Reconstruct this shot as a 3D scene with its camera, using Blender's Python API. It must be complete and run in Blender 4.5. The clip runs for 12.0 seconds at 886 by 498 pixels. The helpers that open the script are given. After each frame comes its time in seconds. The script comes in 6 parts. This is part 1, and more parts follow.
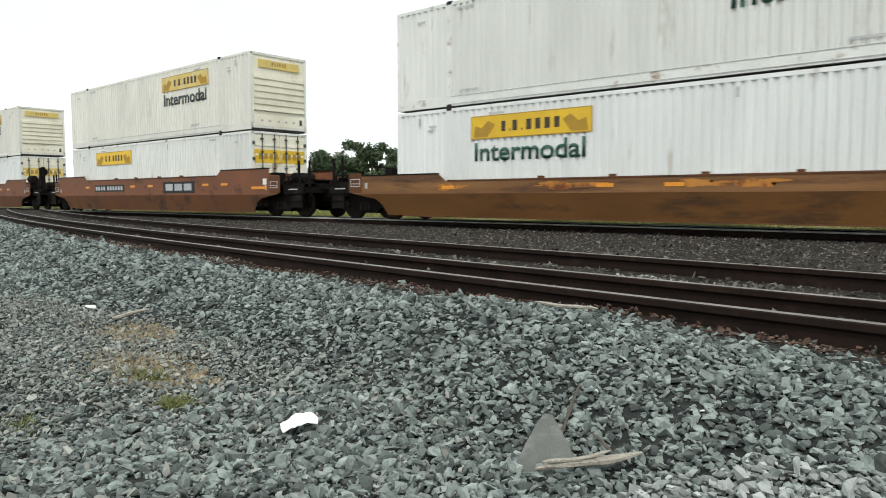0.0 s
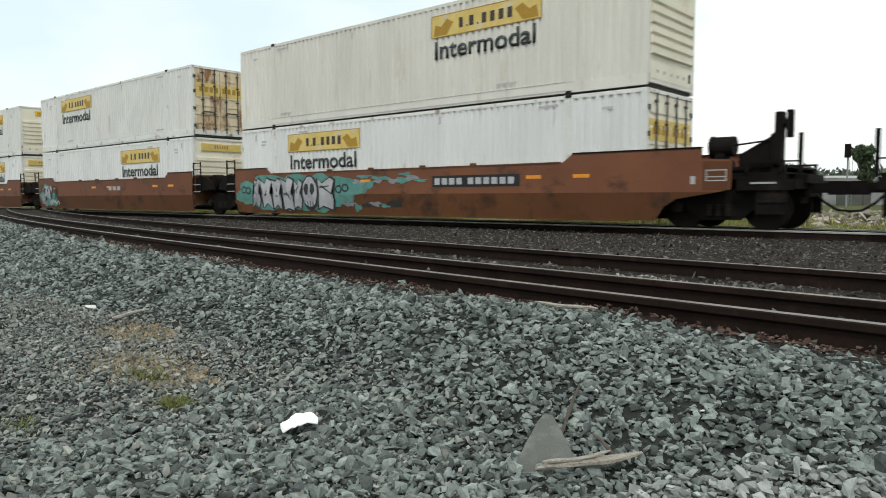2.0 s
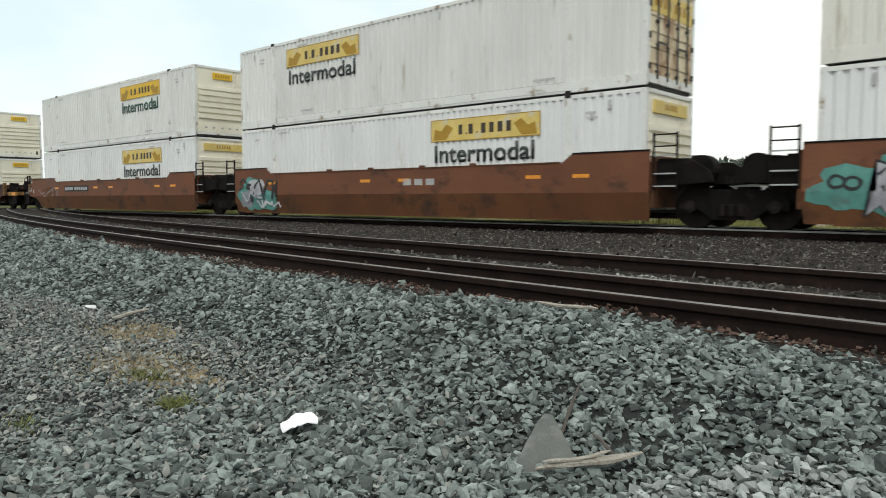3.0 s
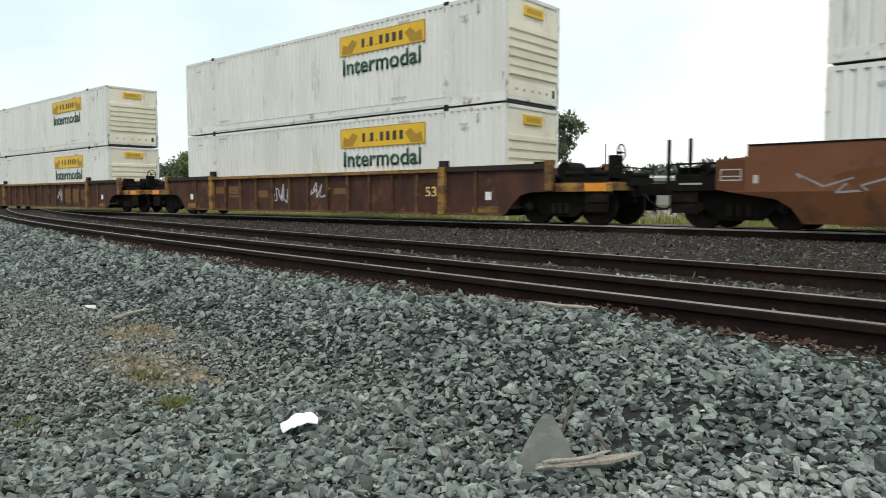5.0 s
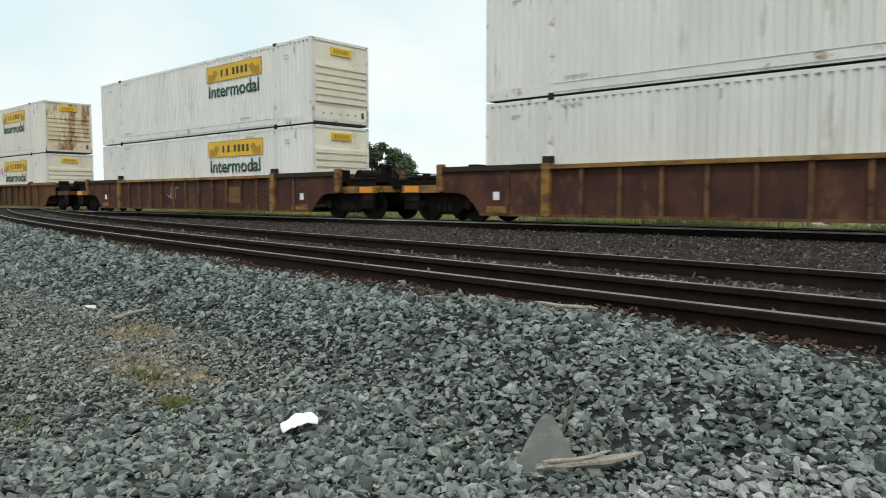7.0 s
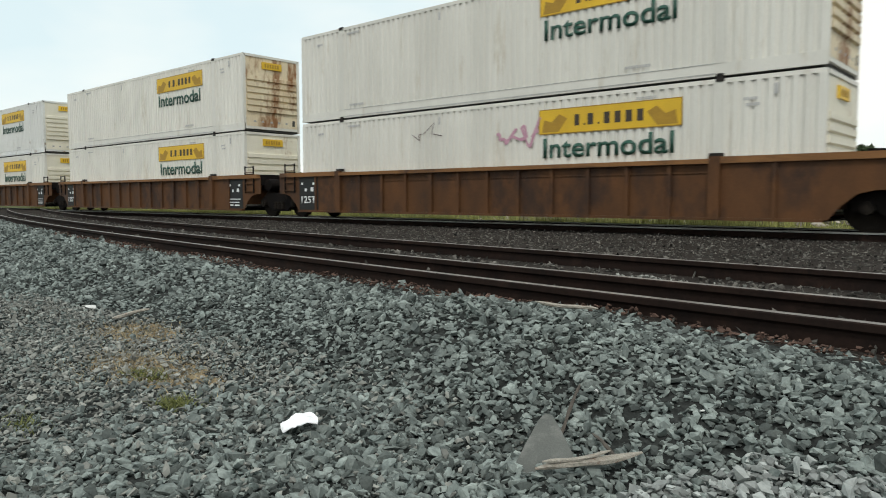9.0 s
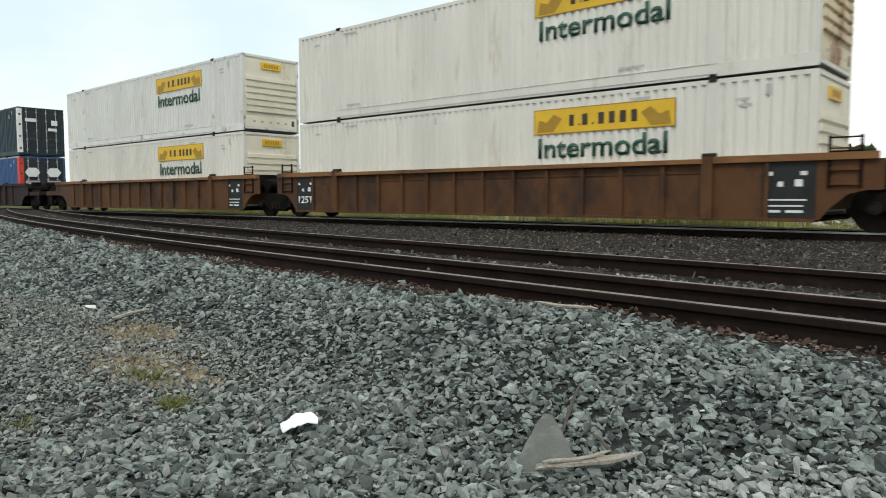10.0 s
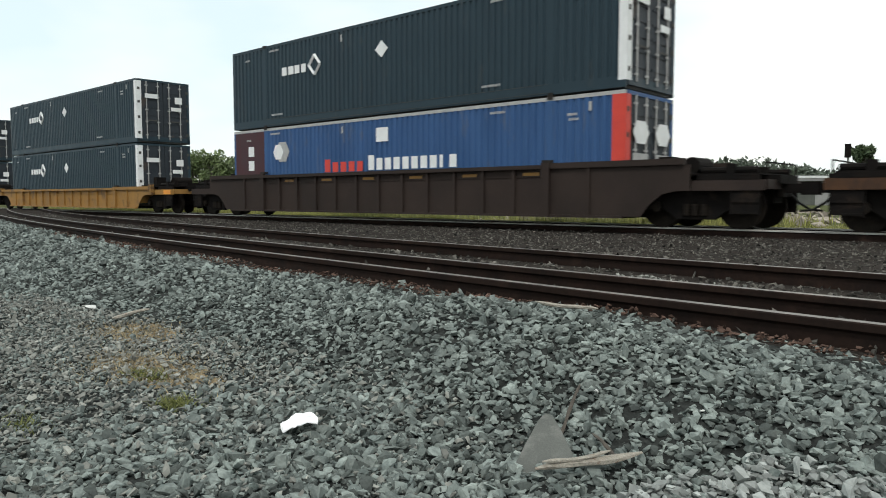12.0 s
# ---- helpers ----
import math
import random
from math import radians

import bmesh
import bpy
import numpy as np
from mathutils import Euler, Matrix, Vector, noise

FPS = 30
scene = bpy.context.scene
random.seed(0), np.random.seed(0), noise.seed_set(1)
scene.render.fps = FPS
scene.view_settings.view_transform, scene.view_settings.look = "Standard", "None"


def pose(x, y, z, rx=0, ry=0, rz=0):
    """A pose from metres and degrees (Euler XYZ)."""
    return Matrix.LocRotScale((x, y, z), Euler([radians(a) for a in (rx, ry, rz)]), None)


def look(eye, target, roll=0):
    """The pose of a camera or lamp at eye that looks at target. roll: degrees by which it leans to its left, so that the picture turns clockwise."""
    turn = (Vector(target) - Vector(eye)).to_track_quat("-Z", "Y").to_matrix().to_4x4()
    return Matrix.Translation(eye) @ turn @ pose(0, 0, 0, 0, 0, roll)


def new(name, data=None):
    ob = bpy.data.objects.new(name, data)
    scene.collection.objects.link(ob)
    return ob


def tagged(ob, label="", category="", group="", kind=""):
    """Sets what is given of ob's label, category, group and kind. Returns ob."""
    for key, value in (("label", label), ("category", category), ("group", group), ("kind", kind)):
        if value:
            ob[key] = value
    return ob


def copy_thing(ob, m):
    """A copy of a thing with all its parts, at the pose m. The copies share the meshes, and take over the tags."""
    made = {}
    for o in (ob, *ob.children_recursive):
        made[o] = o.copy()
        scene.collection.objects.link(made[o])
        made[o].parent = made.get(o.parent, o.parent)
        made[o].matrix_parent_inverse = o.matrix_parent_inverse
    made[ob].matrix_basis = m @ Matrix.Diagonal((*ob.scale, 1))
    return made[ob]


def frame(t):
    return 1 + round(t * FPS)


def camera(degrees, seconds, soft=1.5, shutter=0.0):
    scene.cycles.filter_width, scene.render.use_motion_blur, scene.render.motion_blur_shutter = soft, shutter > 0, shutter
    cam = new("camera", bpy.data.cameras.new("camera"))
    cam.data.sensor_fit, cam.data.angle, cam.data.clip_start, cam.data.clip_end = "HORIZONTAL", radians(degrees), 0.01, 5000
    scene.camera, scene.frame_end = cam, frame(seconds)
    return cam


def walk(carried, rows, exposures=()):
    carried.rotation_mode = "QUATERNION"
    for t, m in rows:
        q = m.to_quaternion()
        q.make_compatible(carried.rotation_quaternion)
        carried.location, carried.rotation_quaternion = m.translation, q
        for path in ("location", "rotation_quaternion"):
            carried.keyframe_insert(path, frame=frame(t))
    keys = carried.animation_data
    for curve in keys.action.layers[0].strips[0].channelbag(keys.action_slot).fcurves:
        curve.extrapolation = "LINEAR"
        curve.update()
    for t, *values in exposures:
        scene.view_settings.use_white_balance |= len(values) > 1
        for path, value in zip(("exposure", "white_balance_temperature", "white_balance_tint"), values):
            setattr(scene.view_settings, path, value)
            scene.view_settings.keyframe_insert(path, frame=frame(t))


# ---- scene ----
# ---- camera: it stands still, low beside the tracks ----
cam = camera(63.63, 12.0, soft=1.0, shutter=0.1)
EYE = (0.0, 0.0, 0.666)
VIEW = pose(*EYE, 90 - 4.06, 0, 41.51)
# the picture starts brighter and settles within two seconds
walk(cam, [(0.0, VIEW), (12.0, VIEW)], [(0.0, 0.42), (0.5, 0.27), (1.0, 0.16), (1.6, 0.11), (5.0, 0.12), (6.5, 0.05), (9.0, 0.02), (10.0, 0.10), (11.0, 0.17), (12.0, 0.12)])

# ---- light: bright overcast, thin blue gaps ----
SUN_EL, SUN_AZ = radians(50), radians(146)
world = bpy.data.worlds.new("overcast_sky")
scene.world = world
world.use_nodes = True
wt = world.node_tree
wt.nodes.clear()


def wnode(kind, **kw):
    n = wt.nodes.new(kind)
    for k, val in kw.items():
        if k in n.inputs:
            n.inputs[k].default_value = val
    return n


sky = wnode("ShaderNodeTexSky")
sky.sky_type = "NISHITA"
sky.sun_disc = False
sky.sun_elevation, sky.sun_rotation = SUN_EL, SUN_AZ
coord = wnode("ShaderNodeTexCoord")
squash = wnode("ShaderNodeMapping")
squash.inputs["Scale"].default_value = (1.0, 1.0, 2.6)
cloud = wnode("ShaderNodeTexNoise", Scale=1.35, Detail=5.0, Roughness=0.5)
ramp = wnode("ShaderNodeValToRGB")
ramp.color_ramp.elements[0].position, ramp.color_ramp.elements[1].position = 0.40, 0.62
blend = wnode("ShaderNodeMix")
blend.data_type = "RGBA"
thin = wnode("ShaderNodeMix")
thin.data_type = "RGBA"
sky_gain = wnode("ShaderNodeVectorMath")
sky_gain.operation = "SCALE"
sky_gain.inputs["Scale"].default_value = 0.12
back = wnode("ShaderNodeBackground", Strength=1.0)
out = wnode("ShaderNodeOutputWorld")
wt.links.new(coord.outputs["Generated"], squash.inputs["Vector"])
wt.links.new(squash.outputs["Vector"], cloud.inputs["Vector"])
wt.links.new(cloud.outputs["Fac"], ramp.inputs["Fac"])
wt.links.new(sky.outputs["Color"], sky_gain.inputs[0])
# thin cloud over all of the sky, thicker where the noise is high
thin.inputs["Factor"].default_value = 0.85
wt.links.new(sky_gain.outputs["Vector"], thin.inputs[6])
thin.inputs[7].default_value = (0.82, 0.97, 0.98, 1)
wt.links.new(ramp.outputs["Color"], blend.inputs["Factor"])
wt.links.new(thin.outputs[2], blend.inputs[6])
blend.inputs[7].default_value = (1.03, 1.04, 0.985, 1)
wt.links.new(blend.outputs[2], back.inputs["Color"])
wt.links.new(back.outputs["Background"], out.inputs["Surface"])

sun = new("sun", bpy.data.lights.new("sun", "SUN"))
sun.data.energy, sun.data.angle, sun.data.color = 1.5, radians(10), (1.0, 0.97, 0.92)
sun.matrix_world = look((0, 0, 60), (0 - 60 * math.sin(SUN_AZ) / math.tan(SUN_EL), -60 * math.cos(SUN_AZ) / math.tan(SUN_EL), 0))


# ---- materials ----
def material(name, low, high, scale=3.0, rough=0.6, metal=0.0, bump=0.0, fine=40.0, stain=None, amount=0.0,
             stain_scale=1.2, island=0.0, each=0.0, streak=(1, 1, 1), coords="Object", grime=0.12, spec=0.5):
    """Two colours mixed by coarse noise, fine grain in value and relief, and stains of their own colour."""
    m = bpy.data.materials.new(name)
    m.use_nodes = True
    nt = m.node_tree
    nodes, links = nt.nodes, nt.links
    bsdf = nodes["Principled BSDF"]
    bsdf.inputs["Metallic"].default_value = metal
    bsdf.inputs["Specular IOR Level"].default_value = spec
    tc = nodes.new("ShaderNodeTexCoord")
    mp = nodes.new("ShaderNodeMapping")
    mp.inputs["Scale"].default_value = streak
    links.new(tc.outputs[coords], mp.inputs["Vector"])

    def noise_of(s, detail, rough_n=0.55):
        n = nodes.new("ShaderNodeTexNoise")
        n.inputs["Scale"].default_value, n.inputs["Detail"].default_value, n.inputs["Roughness"].default_value = s, detail, rough_n
        links.new(mp.outputs["Vector"], n.inputs["Vector"])
        return n.outputs["Fac"]

    def mix(fac, a, b, kind="MIX"):
        n = nodes.new("ShaderNodeMix")
        n.data_type, n.blend_type = "RGBA", kind
        for sock, val in ((n.inputs["Factor"], fac), (n.inputs[6], a), (n.inputs[7], b)):
            if isinstance(val, (float, int)):
                sock.default_value = val
            elif isinstance(val, tuple):
                sock.default_value = (*val, 1)
            else:
                links.new(val, sock)
        return n.outputs[2]

    def span(value, lo, hi, a=0.0, b=1.0):
        n = nodes.new("ShaderNodeMapRange")
        n.inputs["From Min"].default_value, n.inputs["From Max"].default_value = lo, hi
        n.inputs["To Min"].default_value, n.inputs["To Max"].default_value = a, b
        links.new(value, n.inputs["Value"])
        return n.outputs["Result"]

    coarse, grain = noise_of(scale, 4), noise_of(fine, 3)
    col = mix(span(coarse, 0.3, 0.7), low, high)
    if island:
        geo = nodes.new("ShaderNodeNewGeometry")
        hs = nodes.new("ShaderNodeHueSaturation")
        links.new(span(geo.outputs["Random Per Island"], 0, 1, 1 - island, 1 + island), hs.inputs["Value"])
        links.new(col, hs.inputs["Color"])
        col = hs.outputs["Color"]
    if each:
        info = nodes.new("ShaderNodeObjectInfo")
        hs = nodes.new("ShaderNodeHueSaturation")
        links.new(span(info.outputs["Random"], 0, 1, 1 - each, 1 + each), hs.inputs["Value"])
        links.new(col, hs.inputs["Color"])
        col = hs.outputs["Color"]
    if stain:
        patch = noise_of(stain_scale, 6, 0.65)
        col = mix(span(patch, 0.62 - amount, 0.72 - amount * 0.6), col, stain)
    g = nodes.new("ShaderNodeHueSaturation")
    links.new(span(grain, 0.3, 0.7, 1 - grime, 1 + grime), g.inputs["Value"])
    links.new(col, g.inputs["Color"])
    links.new(g.outputs["Color"], bsdf.inputs["Base Color"])
    links.new(span(coarse, 0.3, 0.7, max(0.05, rough - 0.1), min(1, rough + 0.1)), bsdf.inputs["Roughness"])
    if bump:
        b = nodes.new("ShaderNodeBump")
        b.inputs["Strength"].default_value, b.inputs["Distance"].default_value = 1.0, bump
        links.new(grain, b.inputs["Height"])
        links.new(b.outputs["Normal"], bsdf.inputs["Normal"])
    return m


M = {}
M["white"] = material("white_container_paint", (0.60, 0.605, 0.575), (0.70, 0.705, 0.675), 0.5, 0.5, stain=(0.45, 0.43, 0.38), amount=0.02, stain_scale=0.9, each=0.06, streak=(2.5, 2.5, 0.5), grime=0.04)
M["cream"] = material("aged_cream_paint", (0.68, 0.635, 0.51), (0.79, 0.755, 0.64), 0.8, 0.55, stain=(0.30, 0.15, 0.06), amount=0.04, stain_scale=1.1, each=0.06, streak=(1.6, 1.6, 0.6), grime=0.06)
M["rusty"] = material("rusted_cream_paint", (0.62, 0.50, 0.33), (0.70, 0.62, 0.46), 1.0, 0.65, stain=(0.24, 0.105, 0.035), amount=0.12, stain_scale=1.5, streak=(1.5, 1.5, 0.5), grime=0.12)
M["rail_white"] = material("white_rail_paint", (0.61, 0.615, 0.585), (0.71, 0.715, 0.685), 2.0, 0.5, stain=(0.25, 0.17, 0.10), amount=0.05, stain_scale=2.5, each=0.05)
M["casting"] = material("black_casting", (0.015, 0.014, 0.013), (0.035, 0.03, 0.027), 8, 0.6, bump=0.002, spec=0.1)
M["yellow"] = material("yellow_decal", (0.62, 0.38, 0.015), (0.74, 0.47, 0.02), 1.5, 0.5, grime=0.05, each=0.1)
M["old_yellow"] = material("faded_yellow_decal", (0.55, 0.40, 0.10), (0.68, 0.52, 0.17), 2.5, 0.6, stain=(0.55, 0.50, 0.35), amount=0.08, stain_scale=2.0, grime=0.08)
M["ink"] = material("dark_ink", (0.03, 0.022, 0.015), (0.05, 0.035, 0.02), 4, 0.6)
M["ochre"] = material("ochre_ink", (0.32, 0.18, 0.012), (0.38, 0.22, 0.02), 4, 0.6)
M["green_ink"] = material("dark_green_ink", (0.008, 0.055, 0.035), (0.012, 0.075, 0.05), 3, 0.55)
M["black_ink"] = material("black_ink", (0.02, 0.03, 0.03), (0.035, 0.045, 0.04), 3, 0.55)
M["faint_ink"] = material("worn_grey_print", (0.36, 0.36, 0.36), (0.46, 0.46, 0.45), 5, 0.6)
M["white_warm"] = material("yellowed_white_paint", (0.59, 0.575, 0.52), (0.70, 0.685, 0.625), 0.5, 0.5, stain=(0.53, 0.49, 0.41), amount=0.03, stain_scale=0.9, each=0.05, streak=(2.5, 2.5, 0.5), grime=0.05)
M["white_clean"] = material("bright_white_paint", (0.62, 0.63, 0.62), (0.715, 0.725, 0.715), 0.5, 0.5, stain=(0.50, 0.48, 0.44), amount=0.01, stain_scale=0.9, each=0.04, streak=(2.5, 2.5, 0.5), grime=0.04)
M["oxide_tan"] = material("tan_oxide_paint", (0.135, 0.062, 0.026), (0.230, 0.118, 0.048), 0.8, 0.65, stain=(0.075, 0.036, 0.022), amount=0.12, stain_scale=0.7, grime=0.14, bump=0.001, streak=(0.35, 1, 3.0), spec=0.2)
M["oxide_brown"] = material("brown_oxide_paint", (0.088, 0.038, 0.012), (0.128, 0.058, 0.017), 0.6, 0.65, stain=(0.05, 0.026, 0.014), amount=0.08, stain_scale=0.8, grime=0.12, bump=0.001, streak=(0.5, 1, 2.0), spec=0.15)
M["grey_ink"] = material("grey_ink", (0.30, 0.30, 0.30), (0.40, 0.40, 0.39), 5, 0.6)
M["seal"] = material("dark_seam", (0.05, 0.05, 0.05), (0.09, 0.088, 0.08), 5, 0.7, spec=0.15)
M["navy"] = material("dark_navy_paint", (0.014, 0.030, 0.042), (0.022, 0.042, 0.056), 0.7, 0.45, stain=(0.04, 0.05, 0.055), amount=0.02, grime=0.05, streak=(2, 2, 0.5), spec=0.22)
M["blue"] = material("blue_container_paint", (0.022, 0.066, 0.170), (0.038, 0.095, 0.225), 0.7, 0.5, stain=(0.07, 0.10, 0.17), amount=0.05, grime=0.06, streak=(2, 2, 0.5), spec=0.25)
M["navy_door"] = material("dark_door_paint", (0.020, 0.026, 0.034), (0.035, 0.042, 0.05), 2, 0.5, stain=(0.10, 0.07, 0.05), amount=0.03, spec=0.2)
M["maroon"] = material("dull_maroon_paint", (0.05, 0.025, 0.03), (0.07, 0.03, 0.035), 2, 0.6, spec=0.2)
M["red"] = material("red_paint", (0.50, 0.03, 0.02), (0.58, 0.05, 0.03), 2, 0.5)
M["white_ink"] = material("white_decal", (0.66, 0.67, 0.67), (0.76, 0.77, 0.77), 3, 0.55, grime=0.06)
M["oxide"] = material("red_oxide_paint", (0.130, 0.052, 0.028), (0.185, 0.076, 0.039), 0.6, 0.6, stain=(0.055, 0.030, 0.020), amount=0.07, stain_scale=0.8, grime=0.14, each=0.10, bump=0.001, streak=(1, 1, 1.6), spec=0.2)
M["oxide_dark"] = material("dark_oxide_paint", (0.082, 0.034, 0.016), (0.122, 0.051, 0.022), 0.6, 0.65, stain=(0.04, 0.024, 0.017), amount=0.08, stain_scale=0.8, grime=0.10, each=0.10, bump=0.001, spec=0.15)
M["rib_rust"] = material("rust_brown_paint", (0.034, 0.018, 0.016), (0.090, 0.040, 0.027), 1.6, 0.7, stain=(0.115, 0.060, 0.032), amount=0.07, stain_scale=1.8, grime=0.12, bump=0.0015, streak=(1, 1, 0.6), spec=0.15)
M["rib_orange"] = material("orange_brown_paint", (0.066, 0.031, 0.014), (0.116, 0.052, 0.021), 1.3, 0.65, stain=(0.040, 0.023, 0.016), amount=0.14, stain_scale=0.9, grime=0.10, bump=0.001, streak=(1, 1, 0.6), spec=0.2)
# brighter orange than the sides, with the light on the chord in its colour
M["chord_orange_lit"] = material("lit_orange_brown_paint", (0.15, 0.070, 0.026), (0.24, 0.115, 0.042), 1.4, 0.6, stain=(0.07, 0.036, 0.02), amount=0.10, stain_scale=1.2, grime=0.12, streak=(0.4, 1, 1.5), spec=0.25)
M["rib_dark"] = material("dark_brown_paint", (0.024, 0.018, 0.016), (0.040, 0.029, 0.025), 0.9, 0.65, stain=(0.03, 0.022, 0.02), amount=0.08, grime=0.10, bump=0.001, spec=0.12)
M["rib_edge"] = material("worn_rust_edge", (0.070, 0.036, 0.022), (0.145, 0.078, 0.038), 2.5, 0.7, stain=(0.045, 0.026, 0.02), amount=0.14, stain_scale=3.0, each=0.25, grime=0.15, spec=0.15)
M["chord_yellow"] = material("stained_yellow_paint", (0.20, 0.105, 0.028), (0.33, 0.18, 0.045), 1.6, 0.6, stain=(0.075, 0.042, 0.024), amount=0.17, stain_scale=2.6, each=0.2, grime=0.15, streak=(0.5, 1, 1.5), spec=0.25)
M["car_yellow"] = material("weathered_yellow_paint", (0.21, 0.11, 0.03), (0.31, 0.165, 0.043), 1.2, 0.6, stain=(0.13, 0.07, 0.03), amount=0.08, stain_scale=1.4, grime=0.12, spec=0.3)
M["reflector"] = material("orange_reflector", (0.62, 0.22, 0.01), (0.72, 0.28, 0.02), 6, 0.4)
M["black_steel"] = material("grimy_black_steel", (0.005, 0.0045, 0.0045), (0.012, 0.010, 0.009), 3, 0.8, stain=(0.025, 0.018, 0.014), amount=0.03, bump=0.002, grime=0.2, spec=0.08)
M["black_panel"] = material("black_panel_paint", (0.018, 0.020, 0.020), (0.032, 0.034, 0.033), 2, 0.6, spec=0.15)
M["wheel"] = material("wheel_steel", (0.010, 0.008, 0.007), (0.022, 0.018, 0.014), 6, 0.75, metal=0.0, spec=0.1)
M["tread"] = material("polished_tread", (0.30, 0.28, 0.26), (0.42, 0.40, 0.38), 10, 0.3, metal=1.0)
M["hose"] = material("black_rubber", (0.012, 0.012, 0.012), (0.02, 0.02, 0.02), 5, 0.6, spec=0.1)
M["rail_rust"] = material("rusty_rail_steel", (0.011, 0.0075, 0.0065), (0.023, 0.014, 0.011), 5, 0.85, bump=0.002, stain=(0.03, 0.018, 0.014), amount=0.06, stain_scale=3, spec=0.1)
M["rail_head"] = material("worn_rail_head", (0.13, 0.115, 0.105), (0.26, 0.235, 0.215), 3, 0.5, metal=0.5, stain=(0.10, 0.06, 0.04), amount=0.02, stain_scale=2)
# far rail heads: the sky's shine put in as a pale, barely metallic colour
M["rail_shine"] = material("polished_rail_shine", (0.34, 0.33, 0.31), (0.48, 0.47, 0.44), 3, 0.4, metal=0.15)
M["tie"] = material("creosoted_timber", (0.022, 0.016, 0.012), (0.050, 0.036, 0.026), 4, 0.85, bump=0.006, streak=(6, 1, 6), each=0.2, spec=0.1)
M["stone"] = material("crushed_stone", (0.090, 0.107, 0.102), (0.205, 0.230, 0.214), 14, 0.8, island=0.64, grime=0.2, fine=90, bump=0.002, spec=0.2)
M["dark_stone"] = material("oily_ballast", (0.022, 0.0205, 0.018), (0.140, 0.132, 0.118), 14, 0.85, island=0.9, grime=0.2, fine=60, spec=0.1)
# near-black sheet under the gravel: shade between the stones put into its colour
M["shade_bed"] = material("gravel_gap_shade", (0.016, 0.018, 0.017), (0.044, 0.047, 0.045), 2.0, 0.95, bump=0.012, fine=45, grime=0.4, spec=0.05)
M["teal"] = material("teal_spray_paint", (0.05, 0.17, 0.15), (0.10, 0.29, 0.25), 2.0, 0.6, stain=(0.09, 0.14, 0.13), amount=0.08, stain_scale=2.2, grime=0.1)
M["silver"] = material("silver_spray_paint", (0.32, 0.32, 0.34), (0.46, 0.46, 0.48), 2.0, 0.5, stain=(0.25, 0.25, 0.28), amount=0.06, grime=0.08)
M["spray_black"] = material("black_spray_paint", (0.012, 0.014, 0.014), (0.02, 0.022, 0.022), 3, 0.6)
M["spray_grey"] = material("faded_grey_spray", (0.16, 0.17, 0.19), (0.26, 0.27, 0.30), 3, 0.6)
M["spray_pink"] = material("faded_pink_spray", (0.42, 0.20, 0.28), (0.52, 0.32, 0.38), 3, 0.6)
M["rust_streak"] = material("bright_rust", (0.36, 0.14, 0.03), (0.46, 0.20, 0.05), 2.5, 0.8, stain=(0.14, 0.05, 0.02), amount=0.14, stain_scale=3, spec=0.2)
M["tan_patch"] = material("tan_paint_patch", (0.13, 0.07, 0.03), (0.19, 0.105, 0.042), 2.5, 0.7, stain=(0.12, 0.06, 0.03), amount=0.12, stain_scale=2.5, spec=0.2)
M["rust_chip"] = material("rusty_chippings", (0.060, 0.038, 0.030), (0.12, 0.076, 0.060), 8, 0.9, island=0.5, grime=0.2, spec=0.1)


# ---- mesh helpers ----
def box(bm, x0, x1, y0, y1, z0, z1):
    v = [bm.verts.new((x, y, z)) for z in (z0, z1) for y in (y0, y1) for x in (x0, x1)]
    for f in ((0, 2, 3, 1), (4, 5, 7, 6), (0, 1, 5, 4), (2, 6, 7, 3), (0, 4, 6, 2), (1, 3, 7, 5)):
        bm.faces.new([v[i] for i in f])


def extrude(bm, outline, axis, a, b):
    """A prism: the outline (pairs) pushed along an axis from a to b."""
    def at(p, c):
        return {"x": (c, p[0], p[1]), "y": (p[0], c, p[1]), "z": (p[0], p[1], c)}[axis]
    lo, hi = [bm.verts.new(at(p, a)) for p in outline], [bm.verts.new(at(p, b)) for p in outline]
    n = len(outline)
    for i in range(n):
        bm.faces.new((lo[i], lo[(i + 1) % n], hi[(i + 1) % n], hi[i]))
    bm.faces.new(lo[::-1])
    bm.faces.new(hi)


def drum(bm, centre, axis, radius, half, seg=20, inner=None):
    """A cylinder about an axis through its centre, half its length each way."""
    ring = [(math.cos(i * math.tau / seg), math.sin(i * math.tau / seg)) for i in range(seg)]
    cx, cy, cz = centre

    def at(p, r, c):
        u, w = p[0] * r, p[1] * r
        return {"x": (cx + c, cy + u, cz + w), "y": (cx + u, cy + c, cz + w), "z": (cx + u, cy + w, cz + c)}[axis]
    a, b = [bm.verts.new(at(p, radius, -half)) for p in ring], [bm.verts.new(at(p, radius, half)) for p in ring]
    for i in range(seg):
        bm.faces.new((a[i], a[(i + 1) % seg], b[(i + 1) % seg], b[i]))
    bm.faces.new(a[::-1])
    bm.faces.new(b)


def rod(bm, p, q, r, seg=8):
    """A round bar from p to q."""
    p, q = Vector(p), Vector(q)
    turn = (q - p).to_track_quat("Z", "Y")
    rings = []
    for c in (p, q):
        rings.append([bm.verts.new(c + turn @ Vector((r * math.cos(i * math.tau / seg), r * math.sin(i * math.tau / seg), 0))) for i in range(seg)])
    for i in range(seg):
        bm.faces.new((rings[0][i], rings[0][(i + 1) % seg], rings[1][(i + 1) % seg], rings[1][i]))
    bm.faces.new(rings[0][::-1])
    bm.faces.new(rings[1])


